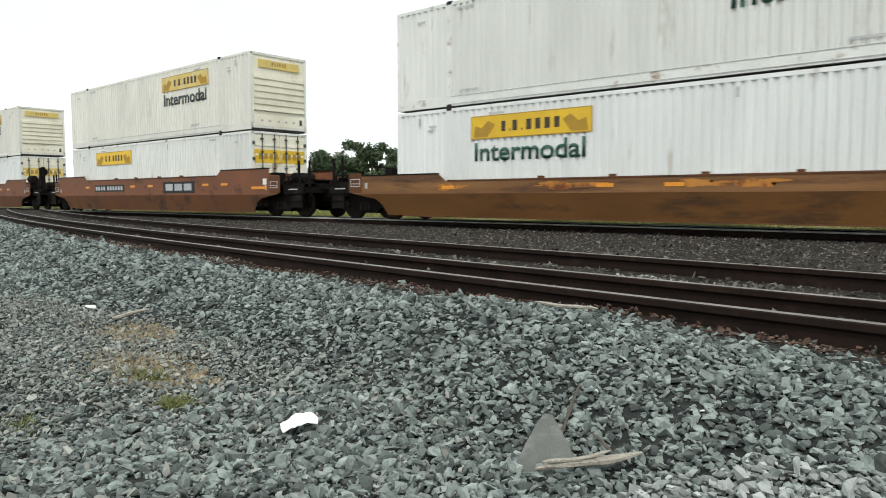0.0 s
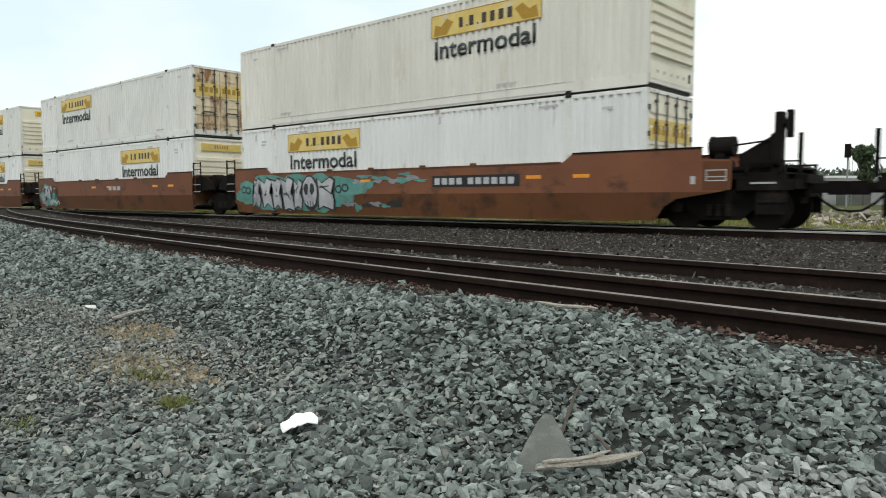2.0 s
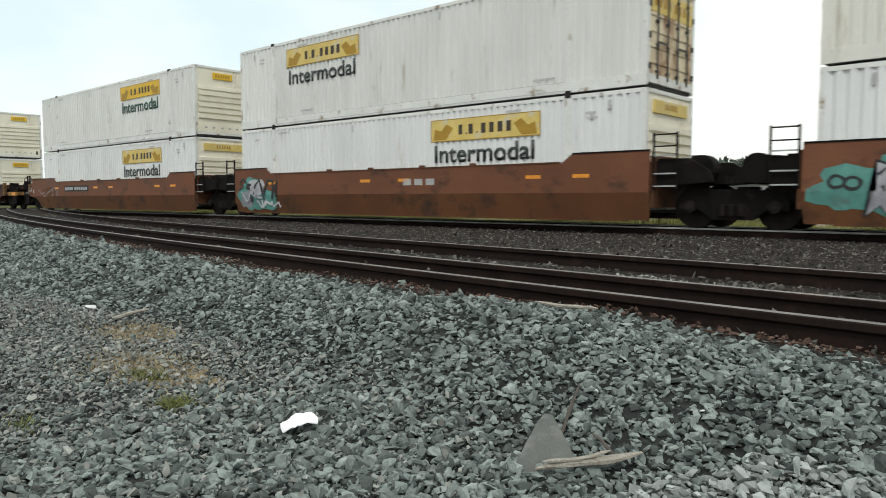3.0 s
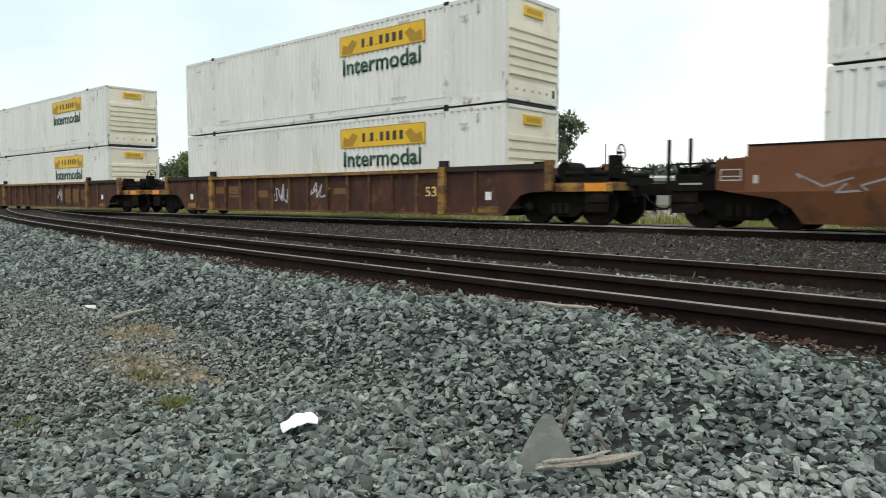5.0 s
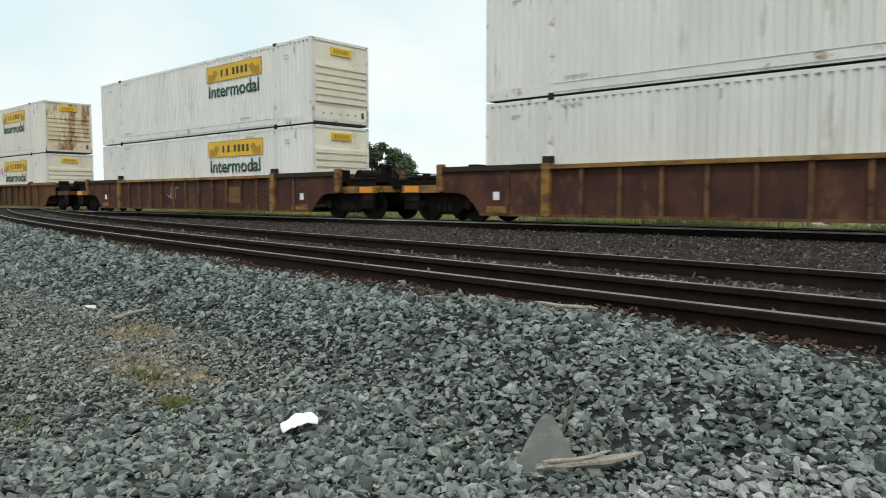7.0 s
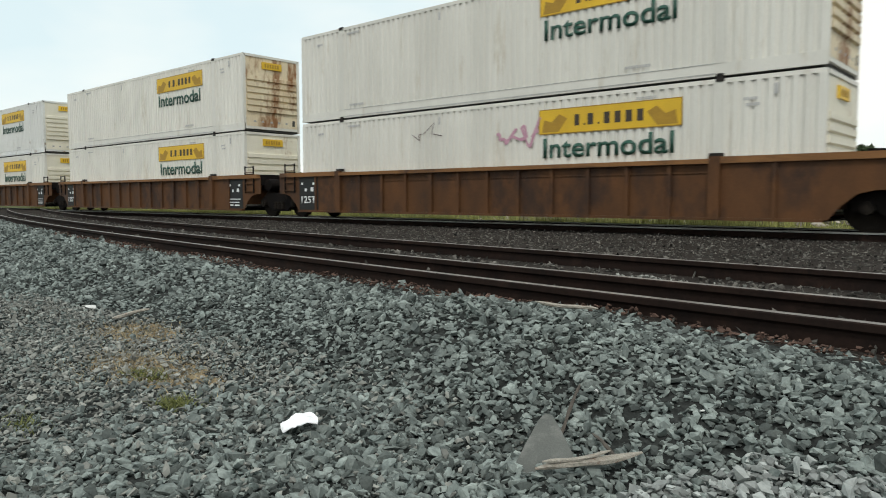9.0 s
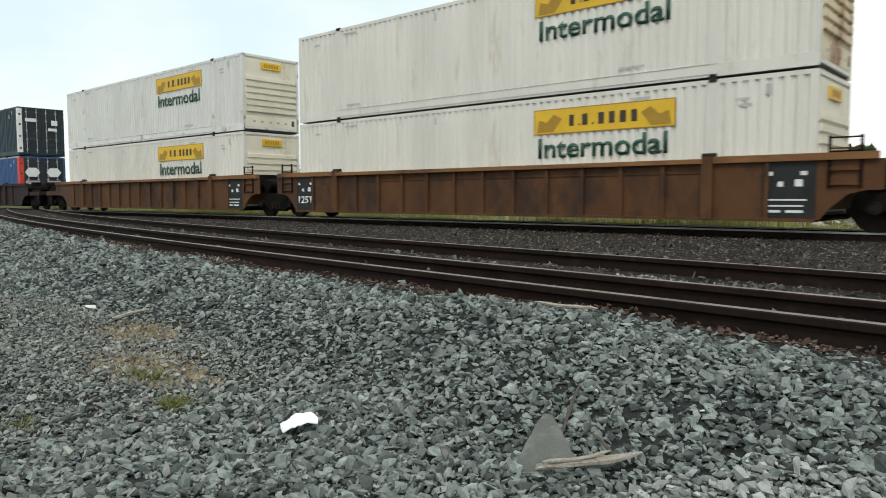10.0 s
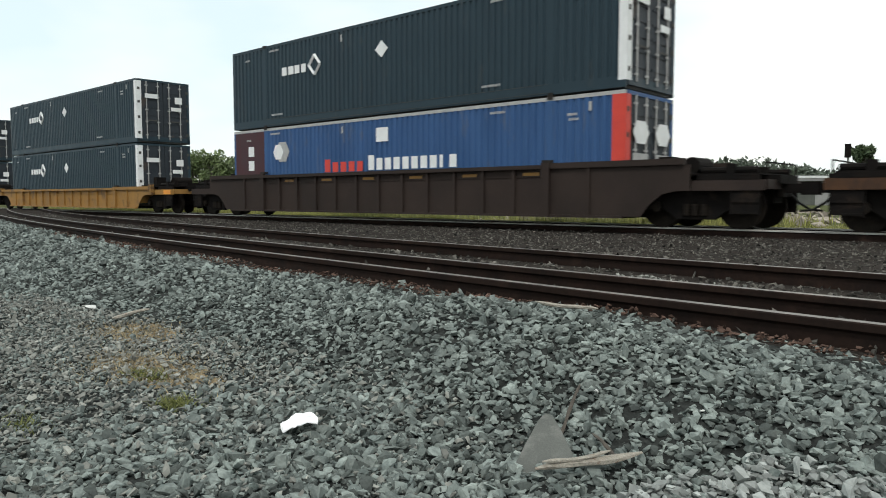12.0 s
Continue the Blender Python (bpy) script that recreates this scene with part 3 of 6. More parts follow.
def coupled_end(top, sgn, style, brake=False):
    """What stands past the well at an end that couples to the next car: deck, end beam, steps, rails, coupler."""
    e = HALF

    def bx(x0, x1, *r):
        a, b = sgn * (e + x0), sgn * (e + x1)
        return (min(a, b), max(a, b), *r)
    beam = {"smooth": "black_steel", "yellow": "chord_yellow", "orange": "rib_orange", "dark": "rib_dark", "gold": "car_yellow"}[style]
    part("end_deck", boxes(bx(0.35, 3.25, -0.62, 0.62, 0.98, 1.16), bx(0.30, 1.3, -1.30, 1.30, 1.14, 1.26)), "black_steel", top)
    b0 = 2.06 if style == "smooth" else 1.62
    part("end_beam", boxes(bx(3.03, 3.18, -1.235, 1.235, 0.86, 1.06)), beam, top)
    for y in (-1.30, 1.30):
        part("side_sill", boxes(bx(b0, 3.15, y - 0.06, y + 0.06, 0.83, 1.05)), beam, top)
    if style in ("yellow", "gold"):
        part("reflector", boxes(bx(2.45, 3.04, -1.372, -1.36, 0.84, 1.03)), "reflector", top)
    part("deck_plate", boxes(bx(1.32, 3.0, -1.23, 1.23, 1.165, 1.20)), "black_steel", top)
    part("draft_sill", boxes(bx(0.3, 3.02, -0.30, 0.30, 0.56, 0.975)), "black_steel", top)
    for y in (-1.20, 1.20):
        part("deck_edge", boxes(bx(1.7, 3.02, y - 0.03, y + 0.03, 1.06, 1.163)), "black_steel", top)
    for y in (-1.08, 1.08):
        bm = bmesh.new()
        rod(bm, (sgn * (e + 1.75), y, 1.27), (sgn * (e + 2.95), y, 1.27), 0.07, 8)
        box(bm, *bx(2.30, 2.48, y - 0.09, y + 0.09, 1.2, 1.40))
        part("brake_pipe", bm, "black_steel", top)
    for y in (-1.30, 1.30):
        bm = bmesh.new()
        for z in (0.34, 0.58):
            box(bm, *bx(2.48, 3.05, y - 0.05, y + 0.05, z, z + 0.04))
        box(bm, *bx(2.48, 3.05, y - 0.012, y + 0.012, 0.38, 0.82))
        for dx in (2.45, 3.02):
            box(bm, *bx(dx, dx + 0.04, y - 0.03, y + 0.03, 0.30, 0.84))
        part("end_step", bm, "black_steel", top)
    bm = bmesh.new()
    box(bm, *bx(3.18, 3.62, -0.09, 0.09, 0.78, 0.98))
    box(bm, *bx(3.52, 3.88, -0.17, 0.10, 0.74, 1.02))
    box(bm, *bx(3.05, 3.20, -0.28, 0.28, 0.70, 1.06))
    part("coupler", bm, "black_steel", top)
    bm = bmesh.new()
    pts = [(3.15, 0.32, 0.80), (3.35, 0.34, 0.58), (3.6, 0.30, 0.42), (3.86, 0.26, 0.40)]
    for p, q in zip(pts, pts[1:]):
        rod(bm, (sgn * (e + p[0]), p[1] * sgn, p[2]), (sgn * (e + q[0]), q[1] * sgn, q[2]), 0.028, 6)
    part("air_hose", bm, "hose", top)
    bm = bmesh.new()
    if style == "smooth":
        for dx, y in ((2.70, -1.16), (3.22, -1.10)):
            rod(bm, (sgn * (e + dx), y, 1.06), (sgn * (e + dx), y, 1.98), 0.045, 8)
        rod(bm, (sgn * (e + 2.70), -1.16, 1.42), (sgn * (e + 3.22), -1.10, 1.42), 0.018, 6)
    else:
        for y in (-1.05, 1.05):
            rod(bm, (sgn * (e + 3.08), y, 1.18), (sgn * (e + 3.08), y, 1.42), 0.018, 6)
        rod(bm, (sgn * (e + 3.08), -1.05, 1.42), (sgn * (e + 3.08), 1.05, 1.42), 0.018, 6)
    part("hand_rail", bm, "black_steel", top)
    if style == "smooth":
        for y in (-1.30, 1.24):
            part("grab_rail", boxes(bx(2.06, 2.95, y, y + 0.05, 1.40, 1.44)), "black_steel", top)
            part("stanchion", boxes(bx(2.88, 2.94, y, y + 0.05, 1.20, 1.40)), "black_steel", top)
            part("stanchion", boxes(bx(2.20, 2.27, y, y + 0.05, 1.20, 1.40)), "black_steel", top)
        part("crossover_board", boxes(bx(2.3, 2.9, -1.2, 1.2, 1.30, 1.34)), "black_steel", top)
        part("pale_plate", boxes(bx(1.14, 1.24, -1.508, -1.501, 0.97, 1.14)), "faint_ink", top)
        part("white_plate", boxes(bx(2.35, 2.85, -1.372, -1.361, 0.96, 1.0)), "grey_ink", top)
        part("end_box", boxes(bx(1.40, 1.985, -1.509, -1.501, 0.84, 1.45)), "oxide_dark", top)
        for r in ((1.47, 1.91, 1.25, 1.272), (1.47, 1.91, 1.11, 1.132), (1.47, 1.91, 1.03, 1.052), (1.47, 1.492, 1.05, 1.25), (1.888, 1.91, 1.05, 1.25)):
            part("placard_edge", boxes(bx(r[0], r[1], -1.514, -1.509, r[2], r[3])), "faint_ink", top)
    bm = bmesh.new()
    drum(bm, (sgn * (e + 1.15), 0.2, 1.43), "y", 0.20, 0.42, 16)
    box(bm, *bx(0.65, 0.95, -0.9, -0.45, 1.26, 1.62))
    box(bm, *bx(1.5, 2.3, -0.15, 0.55, 1.20, 1.36))
    part("air_tank", bm, "black_steel", top)
    if brake and style != "smooth":
        part("brake_stand", boxes(bx(2.75, 2.98, -0.75, -0.45, 1.205, 1.72)), "black_steel", top)
        bm = bmesh.new()
        ring = [(0.2 * math.cos(k * math.tau / 14), 0.2 * math.sin(k * math.tau / 14)) for k in range(14)]
        for k in range(14):
            p, q = ring[k], ring[(k + 1) % 14]
            rod(bm, (sgn * (e + 3.02), -0.6 + p[0], 1.78 + p[1]), (sgn * (e + 3.02), -0.6 + q[0], 1.78 + q[1]), 0.018, 6)
        for k in (0, 5, 9):
            rod(bm, (sgn * (e + 3.02), -0.6, 1.78), (sgn * (e + 3.02), -0.6 + ring[k][0], 1.78 + ring[k][1]), 0.014, 6)
        rod(bm, (sgn * (e + 2.9), -0.6, 1.78), (sgn * (e + 3.04), -0.6, 1.78), 0.03)
        part("brake_wheel", bm, "black_steel", top)
    elif brake:
        bm = bmesh.new()
        extrude(bm, [(sgn * (e + 2.02), 1.2), (sgn * (e + 2.82), 1.2), (sgn * (e + 2.82), 2.14), (sgn * (e + 2.62), 1.92), (sgn * (e + 2.02), 1.58)], "y", -1.12, -1.06)
        box(bm, *bx(2.74, 2.88, -1.2, -0.95, 1.2, 2.42))
        box(bm, *bx(2.95, 3.06, -1.15, -1.0, 1.9, 2.45))
        part("brake_bracket", bm, "black_steel", top)
        bm = bmesh.new()
        drum(bm, (sgn * (e + 3.0), -1.08, 2.16), "x", 0.23, 0.02, 18)
        rod(bm, (sgn * (e + 2.8), -1.08, 2.16), (sgn * (e + 3.06), -1.08, 2.16), 0.04)
        part("brake_wheel", bm, "black_steel", top)
        bm = bmesh.new()
        drum(bm, (sgn * (e + 1.72), -1.2, 1.76), "x", 0.21, 0.24, 18)
        drum(bm, (sgn * (e + 1.50), -1.2, 1.76), "x", 0.23, 0.03, 18)
        box(bm, *bx(1.6, 1.8, -1.35, -1.05, 1.2, 1.62))
        part("brake_cylinder", bm, "black_steel", top)
        bm = bmesh.new()
        rod(bm, (sgn * (e + 1.95), -1.2, 1.78), (sgn * (e + 2.70), -1.14, 1.86), 0.02, 6)
        part("brake_rod", bm, "black_steel", top)


def shared_end(top, sgn, style):
    """The half of an articulated joint: a hooded end over a truck that two units share."""
    e = HALF

    def bx(x0, x1, *r):
        a, b = sgn * (e + x0), sgn * (e + x1)
        return (min(a, b), max(a, b), *r)
    tall = 2.12 if style == "smooth" else 1.86
    for y in (-1.38, 1.28) if style == "smooth" else ():
        bm = bmesh.new()
        extrude(bm, [(sgn * (e - 0.02), 0.95), (sgn * (e - 0.02), 1.46), (sgn * (e + 0.75), 1.54), (sgn * (e + 1.05), 1.54), (sgn * (e + 1.50), 1.26), (sgn * (e + 1.60), 1.02), (sgn * (e + 1.1), 0.98)], "y", y, y + 0.10)
        part("end_bracket", bm, "black_steel", top)
    part("end_deck", boxes(bx(0.25, 1.60, -0.7, 0.7, 0.98, 1.16), bx(0.25, 0.55, -1.27, 1.27, 1.16, 1.56)), "black_steel", top)
    bm = bmesh.new()
    for dx in (0.28, 0.82):
        rod(bm, (sgn * (e + dx), -1.46, 0.86), (sgn * (e + dx), -1.46, tall), 0.028, 6)
    for z in (tall - 0.30, tall - 0.04):
        rod(bm, (sgn * (e + 0.28), -1.46, z), (sgn * (e + 0.82), -1.46, z), 0.018, 6)
    part("ladder", bm, "black_steel", top)
    for z in (0.92, 1.20, 1.60):
        a, b = sorted((sgn * (e + 0.28), sgn * (e + 0.82)))
        part("ladder_step", boxes((a, b, -1.48, -1.43, z, z + 0.03)), "grey_ink" if style == "smooth" else "rib_orange", top)
    bm = bmesh.new()
    drum(bm, (sgn * (e + 1.2), -0.9, 1.32 if style == "smooth" else 1.16), "y", 0.30 if style == "smooth" else 0.22, 0.2, 18)
    part("air_tank", bm, "black_steel", top)


def side_y(z):
    """The outer face of a smooth car's side at a height."""
    return 1.50 if z >= 0.8 else 1.50 - (0.8 - z) * 0.1406


def smooth_car(ends, brake=0, skin="oxide", lower="oxide_dark", drop=0.0):
    """Red-brown well car with folded, smooth sides that rise at both ends."""
    top = tagged(new("well_car"), category="rail car")
    e = HALF
    lid, high = 1.52 - drop, 1.74 - drop
    for s in (-1, 1):
        y0, y1 = s * 1.50, s * 1.47
        lo, hi = min(y0, y1), max(y0, y1)
        bm = bmesh.new()
        tail = [(-6.05, lid), (-6.35, high)] + ([(-e - 1.37, high - 0.01), (-e - 1.37, min(1.51, high - 0.02)), (-e - 2.0, min(1.47, high - 0.03)), (-e - 2.0, 0.86), (-e - 1.75, 0.80)] if ends[0] == "c" else [(-e - 0.20, high - 0.01), (-e - 0.20, 0.80)])
        lead = ([(e + 1.75, 0.80), (e + 2.0, 0.86), (e + 2.0, min(1.47, high - 0.03)), (e + 1.37, min(1.51, high - 0.02)), (e + 1.37, high - 0.01)] if ends[1] == "c" else [(e + 0.20, 0.80), (e + 0.20, high - 0.01)]) + [(6.35, high), (6.05, lid)]
        extrude(bm, lead + tail, "y", lo, hi)
        part("upper_side", bm, skin, top)
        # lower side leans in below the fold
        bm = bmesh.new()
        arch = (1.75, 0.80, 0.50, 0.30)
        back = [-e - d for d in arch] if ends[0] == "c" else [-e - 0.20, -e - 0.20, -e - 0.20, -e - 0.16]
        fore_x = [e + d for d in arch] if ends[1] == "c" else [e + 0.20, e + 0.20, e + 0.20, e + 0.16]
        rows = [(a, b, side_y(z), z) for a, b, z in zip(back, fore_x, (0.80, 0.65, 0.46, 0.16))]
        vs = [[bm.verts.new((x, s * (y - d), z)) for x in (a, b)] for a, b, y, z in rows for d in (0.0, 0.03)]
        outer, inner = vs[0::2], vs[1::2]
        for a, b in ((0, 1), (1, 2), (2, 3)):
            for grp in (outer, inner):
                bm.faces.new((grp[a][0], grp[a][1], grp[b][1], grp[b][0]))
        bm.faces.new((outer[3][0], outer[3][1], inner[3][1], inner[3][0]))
        # the lower side takes a darker oxide colour than the upper
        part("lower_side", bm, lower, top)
        part("top_chord", boxes((-6.0, 6.0, s * 1.47 - 0.045, s * 1.47 + 0.045, lid + 0.002, lid + 0.04)), "oxide_dark", top)
        for a, b, kind in ((6.36, e, ends[1]), (-e, -6.36, ends[0])):
            a, b = (a, b + (1.37 if kind == "c" else 0.19)) if a > 0 else (a - (1.37 if kind == "c" else 0.19), b)
            part("end_chord", boxes((a, b, s * 1.47 - 0.05, s * 1.47 + 0.05, high - 0.005, high + 0.025)), "black_steel", top)
        part("bottom_chord", boxes((-e + 0.35, e - 0.35, s * 1.385 - 0.05, s * 1.385 + 0.03, 0.13, 0.16)), "oxide_dark", top)
        for x in (-6.2, -1.3, 0.4, 5.0, 6.38):
            part("reflector", boxes((x, x + 0.45, s * 1.506 - 0.004, s * 1.506 + 0.004, 1.16 - drop * 0.6, 1.25 - drop * 0.6)), "reflector", top)
        for x in (-3.0, -1.0, 1.2, 3.1):
            part("stack_guide", boxes((x, x + 0.14, s * 1.40 - 0.06, s * 1.40 + 0.06, lid + 0.04, lid + 0.10)), "oxide_dark", top)
    part("well_floor", boxes((-e, e, -1.38, 1.38, 0.20, 0.26), (-0.4, 0.4, -1.38, 1.38, 0.26, 0.275), (-e, -e + 0.9, -1.38, 1.38, 0.26, 0.28), (e - 0.9, e, -1.38, 1.38, 0.26, 0.28), (-6.3, -5.9, -1.38, 1.38, 0.26, 0.287), (5.9, 6.3, -1.38, 1.38, 0.26, 0.287)), "black_steel", top)
    part("end_bulkhead", boxes((e + 0.2, e + 0.3, -1.44, 1.44, 0.45, high - 0.12)), "oxide_dark", top)
    part("end_bulkhead", boxes((-e - 0.3, -e - 0.2, -1.44, 1.44, 0.45, high - 0.12)), "oxide_dark", top)
    finish_ends(top, ends, "smooth", brake)
    return top


def finish_ends(top, ends, style, brake):
    """ends: for the rear (-x) and the front (+x): c couples, t shares its truck and carries it, s shares the neighbour's."""
    for sgn, kind in ((-1, ends[0]), (1, ends[1])):
        if kind == "c":
            coupled_end(top, sgn, style, brake == sgn)
            truck(top, sgn * (HALF + 1.62))
        else:
            shared_end(top, sgn, style)
            if kind == "t":
                truck(top, sgn * (HALF + 1.68))


def ribbed_car(ends, style, brake=0):
    """Well car with upright ribs on its sides, a bright top chord and arches over the trucks."""
    top = tagged(new("well_car"), category="rail car")
    e = HALF
    lid = 1.06 if style == "gold" else 1.40
    skin, chord, ribm = {"yellow": ("rib_rust", "chord_yellow", "rib_edge"), "orange": ("rib_orange", "chord_orange_lit", "rib_orange"), "dark": ("rib_dark", "rib_dark", "rib_dark"), "gold": ("car_yellow", "car_yellow", "car_yellow")}[style]
    for s in (-1, 1):
        bm = bmesh.new()
        k = 0.35 if style == "dark" else 0.0
        half_prof = [(e + 0.12 + k, 0.24), (e + 0.32 + k, 0.50), (e + 0.62 + k, 0.75), (e + 0.92 + k, 0.82), (e + 1.62, 0.83), (e + 1.62, lid)]
        fore = [(min(x, e + (1.62 if ends[1] == "c" else 1.2)), z) for x, z in half_prof]
        rear = [(-min(x, e + (1.62 if ends[0] == "c" else 1.2)), z) for x, z in half_prof]
        prof = fore + rear[::-1]
        # drop doubled corners
        clean = [p for i, p in enumerate(prof) if p != prof[i - 1]]
        extrude(bm, clean, "y", min(s * 1.40, s * 1.42), max(s * 1.40, s * 1.42))
        part("side_sheet", bm, skin, top)
        part("top_chord", boxes((-6.0, 6.0, min(s * 1.34, s * 1.555), max(s * 1.34, s * 1.555), lid, lid + 0.10)), chord, top)
        if style != "yellow":
            part("chord_lip", boxes((-5.97, 5.97, min(s * 1.42, s * 1.445), max(s * 1.42, s * 1.445), lid - 0.20, lid - 0.165)), ribm, top)
        x1 = e + (1.5 if ends[1] == "c" else 1.1)
        x0 = -e - (1.5 if ends[0] == "c" else 1.1)
        for a, b in ((6.2, x1), (x0, -6.2)):
            part("end_chord", boxes((a, b, min(s * 1.36, s * 1.50), max(s * 1.36, s * 1.50), lid, lid + 0.14)), "rib_dark" if style == "yellow" else chord, top)
        part("bottom_chord", boxes((-e - 0.05, e + 0.05, min(s * 1.36, s * 1.50), max(s * 1.36, s * 1.50), 0.20, 0.26)), ribm, top)
        for i in range(-5, 6):
            part("rib", boxes((i * 1.02 - 0.05, i * 1.02 + 0.05, min(s * 1.42, s * 1.50), max(s * 1.42, s * 1.50), 0.26, lid)), ribm, top)
        for x in (-6.1, 6.1):
            part("post_rib", boxes((x - 0.12, x + 0.12, min(s * 1.42, s * 1.535), max(s * 1.42, s * 1.565), 0.22, lid + 0.15)), "chord_yellow" if style == "yellow" else ribm, top)
            part("lock_bracket", boxes((x - 0.14, x + 0.14, min(s * 1.33, s * 1.46), max(s * 1.33, s * 1.46), lid + 0.15, lid + (0.32 if style == "yellow" else 0.22))), "casting", top)
        for x in (-7.3, 7.3):
            part("rib", boxes((x - 0.04, x + 0.04, min(s * 1.42, s * 1.48), max(s * 1.42, s * 1.48), 0.26, lid)), ribm, top)
        for sgn, kind in ((-1, ends[0]), (1, ends[1])):
            if kind == "c" and style in ("yellow", "gold"):
                a, b = sorted((sgn * (e + 1.40), sgn * (e + 1.60)))
                part("end_post", boxes((a, b, min(s * 1.36, s * 1.53), max(s * 1.36, s * 1.53), 0.86, lid + 0.22)), "chord_yellow", top)
            if kind == "c" and style == "yellow":
                a, b = sorted((sgn * (e - 1.0), sgn * (e - 0.12)))
                part("lower_patch", boxes((a, b, s * 1.425 - 0.004, s * 1.425 + 0.004, 0.28, 0.46)), "chord_yellow", top)
                part("white_plate", boxes((sgn * (e - 0.45) - 0.10, sgn * (e - 0.45) + 0.10, s * 1.425 - 0.005, s * 1.425 + 0.005, 0.62, 0.84)), "white_ink", top)
            if kind != "c":
                a, b = sorted((sgn * (e - 0.95), sgn * (e + 0.05)))
                panel = part("capacity_panel", boxes((a, b, s * 1.426 - 0.004, s * 1.426 + 0.004, 0.28, 1.38)), "black_panel", top, "black stencilled panel")
                for xx, z, w, h in ((0.10, 1.12, 0.10, 0.08), (0.72, 1.12, 0.12, 0.08), (0.62, 0.9, 0.14, 0.14), (0.30, 0.9, 0.10, 0.10), (0.12, 0.62, 0.72, 0.03), (0.12, 0.50, 0.66, 0.03), (0.14, 0.38, 0.22, 0.05), (0.46, 0.38, 0.32, 0.05)):
                    if sgn < 0 and 0.3 < z < 0.7:
                        continue
                    part("stencil_bar", boxes((a + xx, a + xx + w, s * 1.433 - 0.003, s * 1.433 + 0.003, z, z + h)), "white_ink", panel)
                if sgn < 0 and s < 0:
                    me = lettering("125T", 0.24, 0.78)
                    me.materials.append(M["white_ink"])
                    part("lettering", me, "white_ink", panel, "", pose((a + b) / 2, -1.432, 0.62))
        if style in ("dark", "orange"):
            for i in range(-5, 6, 2):
                if style == "dark":
                    part("reflector", boxes((i * 1.02 + 0.28, i * 1.02 + 0.78, s * 1.426 - 0.004, s * 1.426 + 0.004, 1.24, 1.32)), "car_yellow", top)
    part("well_floor", boxes((-e, e, -1.38, 1.38, 0.20, 0.26), (-0.4, 0.4, -1.38, 1.38, 0.26, 0.275), (-6.3, -5.9, -1.38, 1.38, 0.26, 0.287), (5.9, 6.3, -1.38, 1.38, 0.26, 0.287)), "black_steel", top)
    for sgn in (-1, 1):
        a, b = sorted((sgn * (e + 0.2), sgn * (e + 0.3)))
        part("end_bulkhead", boxes((a, b, -1.395, 1.395, 0.45, lid + 0.12)), skin, top)
    finish_ends(top, ends, style, brake)
    return top


# ---- ground and tracks ----
def near_track(x):
    """The middle of the near track, which swings away from the camera and joins the far one."""
    return 4.97 - 0.1 * x + 0.0026 * x * x


def smooth_step(a, b, x):
    t = np.clip((x - a) / (b - a), 0, 1)
    return t * t * (3 - 2 * t)


def ground_z(x, y):
    """Height of the ballast and the land, over the far rail heads."""
    x, y = np.asarray(x, float), np.asarray(y, float)
    mid = near_track(np.clip(x, -46, 30))
    d = mid - y
    shoulder = -0.005 - 0.26 * smooth_step(2.1, 3.25, d)
    mound = 0.10 * np.exp(-((x + 2.1) ** 2 / 1.1 + (y - 2.85) ** 2 / 0.45))
    hollow = -0.04 * np.exp(-((x + 4.0) ** 2 / 1.6 + (y - 1.9) ** 2 / 0.5))
    roll = 0.018 * np.sin(2.1 * x + 0.7) * np.sin(2.6 * y + 0.3) + 0.012 * np.sin(5.3 * x - 1.1 * y) * np.sin(4.1 * y + 1.9 * x)
    near = shoulder + mound + hollow + roll
    between = -0.005 - 0.17 * smooth_step(1.3, 3.0, -d)
    z = np.where(d > 0, near, between)
    far = smooth_step(TRACK_Y + 1.9, TRACK_Y + 3.6, y)
    land = -0.42 + 0.10 * np.sin(x * 0.21) * np.sin(y * 0.17)
    return z * (1 - far) + land * far


def sheet(name, xs, ys, zf, mats, pick, kind="structure"):
    """One sheet of quads over a grid of lines; pick gives each face its material."""
    gx, gy = np.meshgrid(xs, ys)
    co = np.stack([gx, gy, zf(gx, gy)], -1).reshape(-1, 3)
    nx, ny = len(xs), len(ys)
    i = (np.arange(ny - 1)[:, None] * nx + np.arange(nx - 1)[None]).ravel()
    faces = np.stack([i, i + 1, i + nx + 1, i + nx], -1)
    me = bpy.data.meshes.new(name)
    me.from_pydata(co.tolist(), [], faces.tolist())
    for m in mats:
        me.materials.append(m)
    mid = co[faces].mean(1)
    me.polygons.foreach_set("material_index", pick(mid).astype(np.int32))
    me.polygons.foreach_set("use_smooth", np.ones(len(faces), bool))
    me.update()
    return new(name, me)


M["fines"] = material("tan_chippings", (0.145, 0.148, 0.134), (0.25, 0.252, 0.228), 9, 0.85, island=0.5, grime=0.15)
M["grass_soil"] = material("weedy_soil", (0.045, 0.055, 0.018), (0.09, 0.095, 0.035), 0.4, 0.95, fine=12, grime=0.3, bump=0.02, spec=0.1)
# dark_bed is darker than most of the stones strewn on it
M["dark_bed"] = material("dark_ballast_bed", (0.018, 0.015, 0.013), (0.040, 0.034, 0.030), 1.6, 0.9, bump=0.01, fine=40, grime=0.4, spec=0.05)
M["dirt"] = material("bare_dirt", (0.19, 0.145, 0.085), (0.29, 0.225, 0.14), 3, 0.95, bump=0.01, fine=50, grime=0.25, stain=(0.09, 0.085, 0.07), amount=0.06, stain_scale=4, spec=0.1)
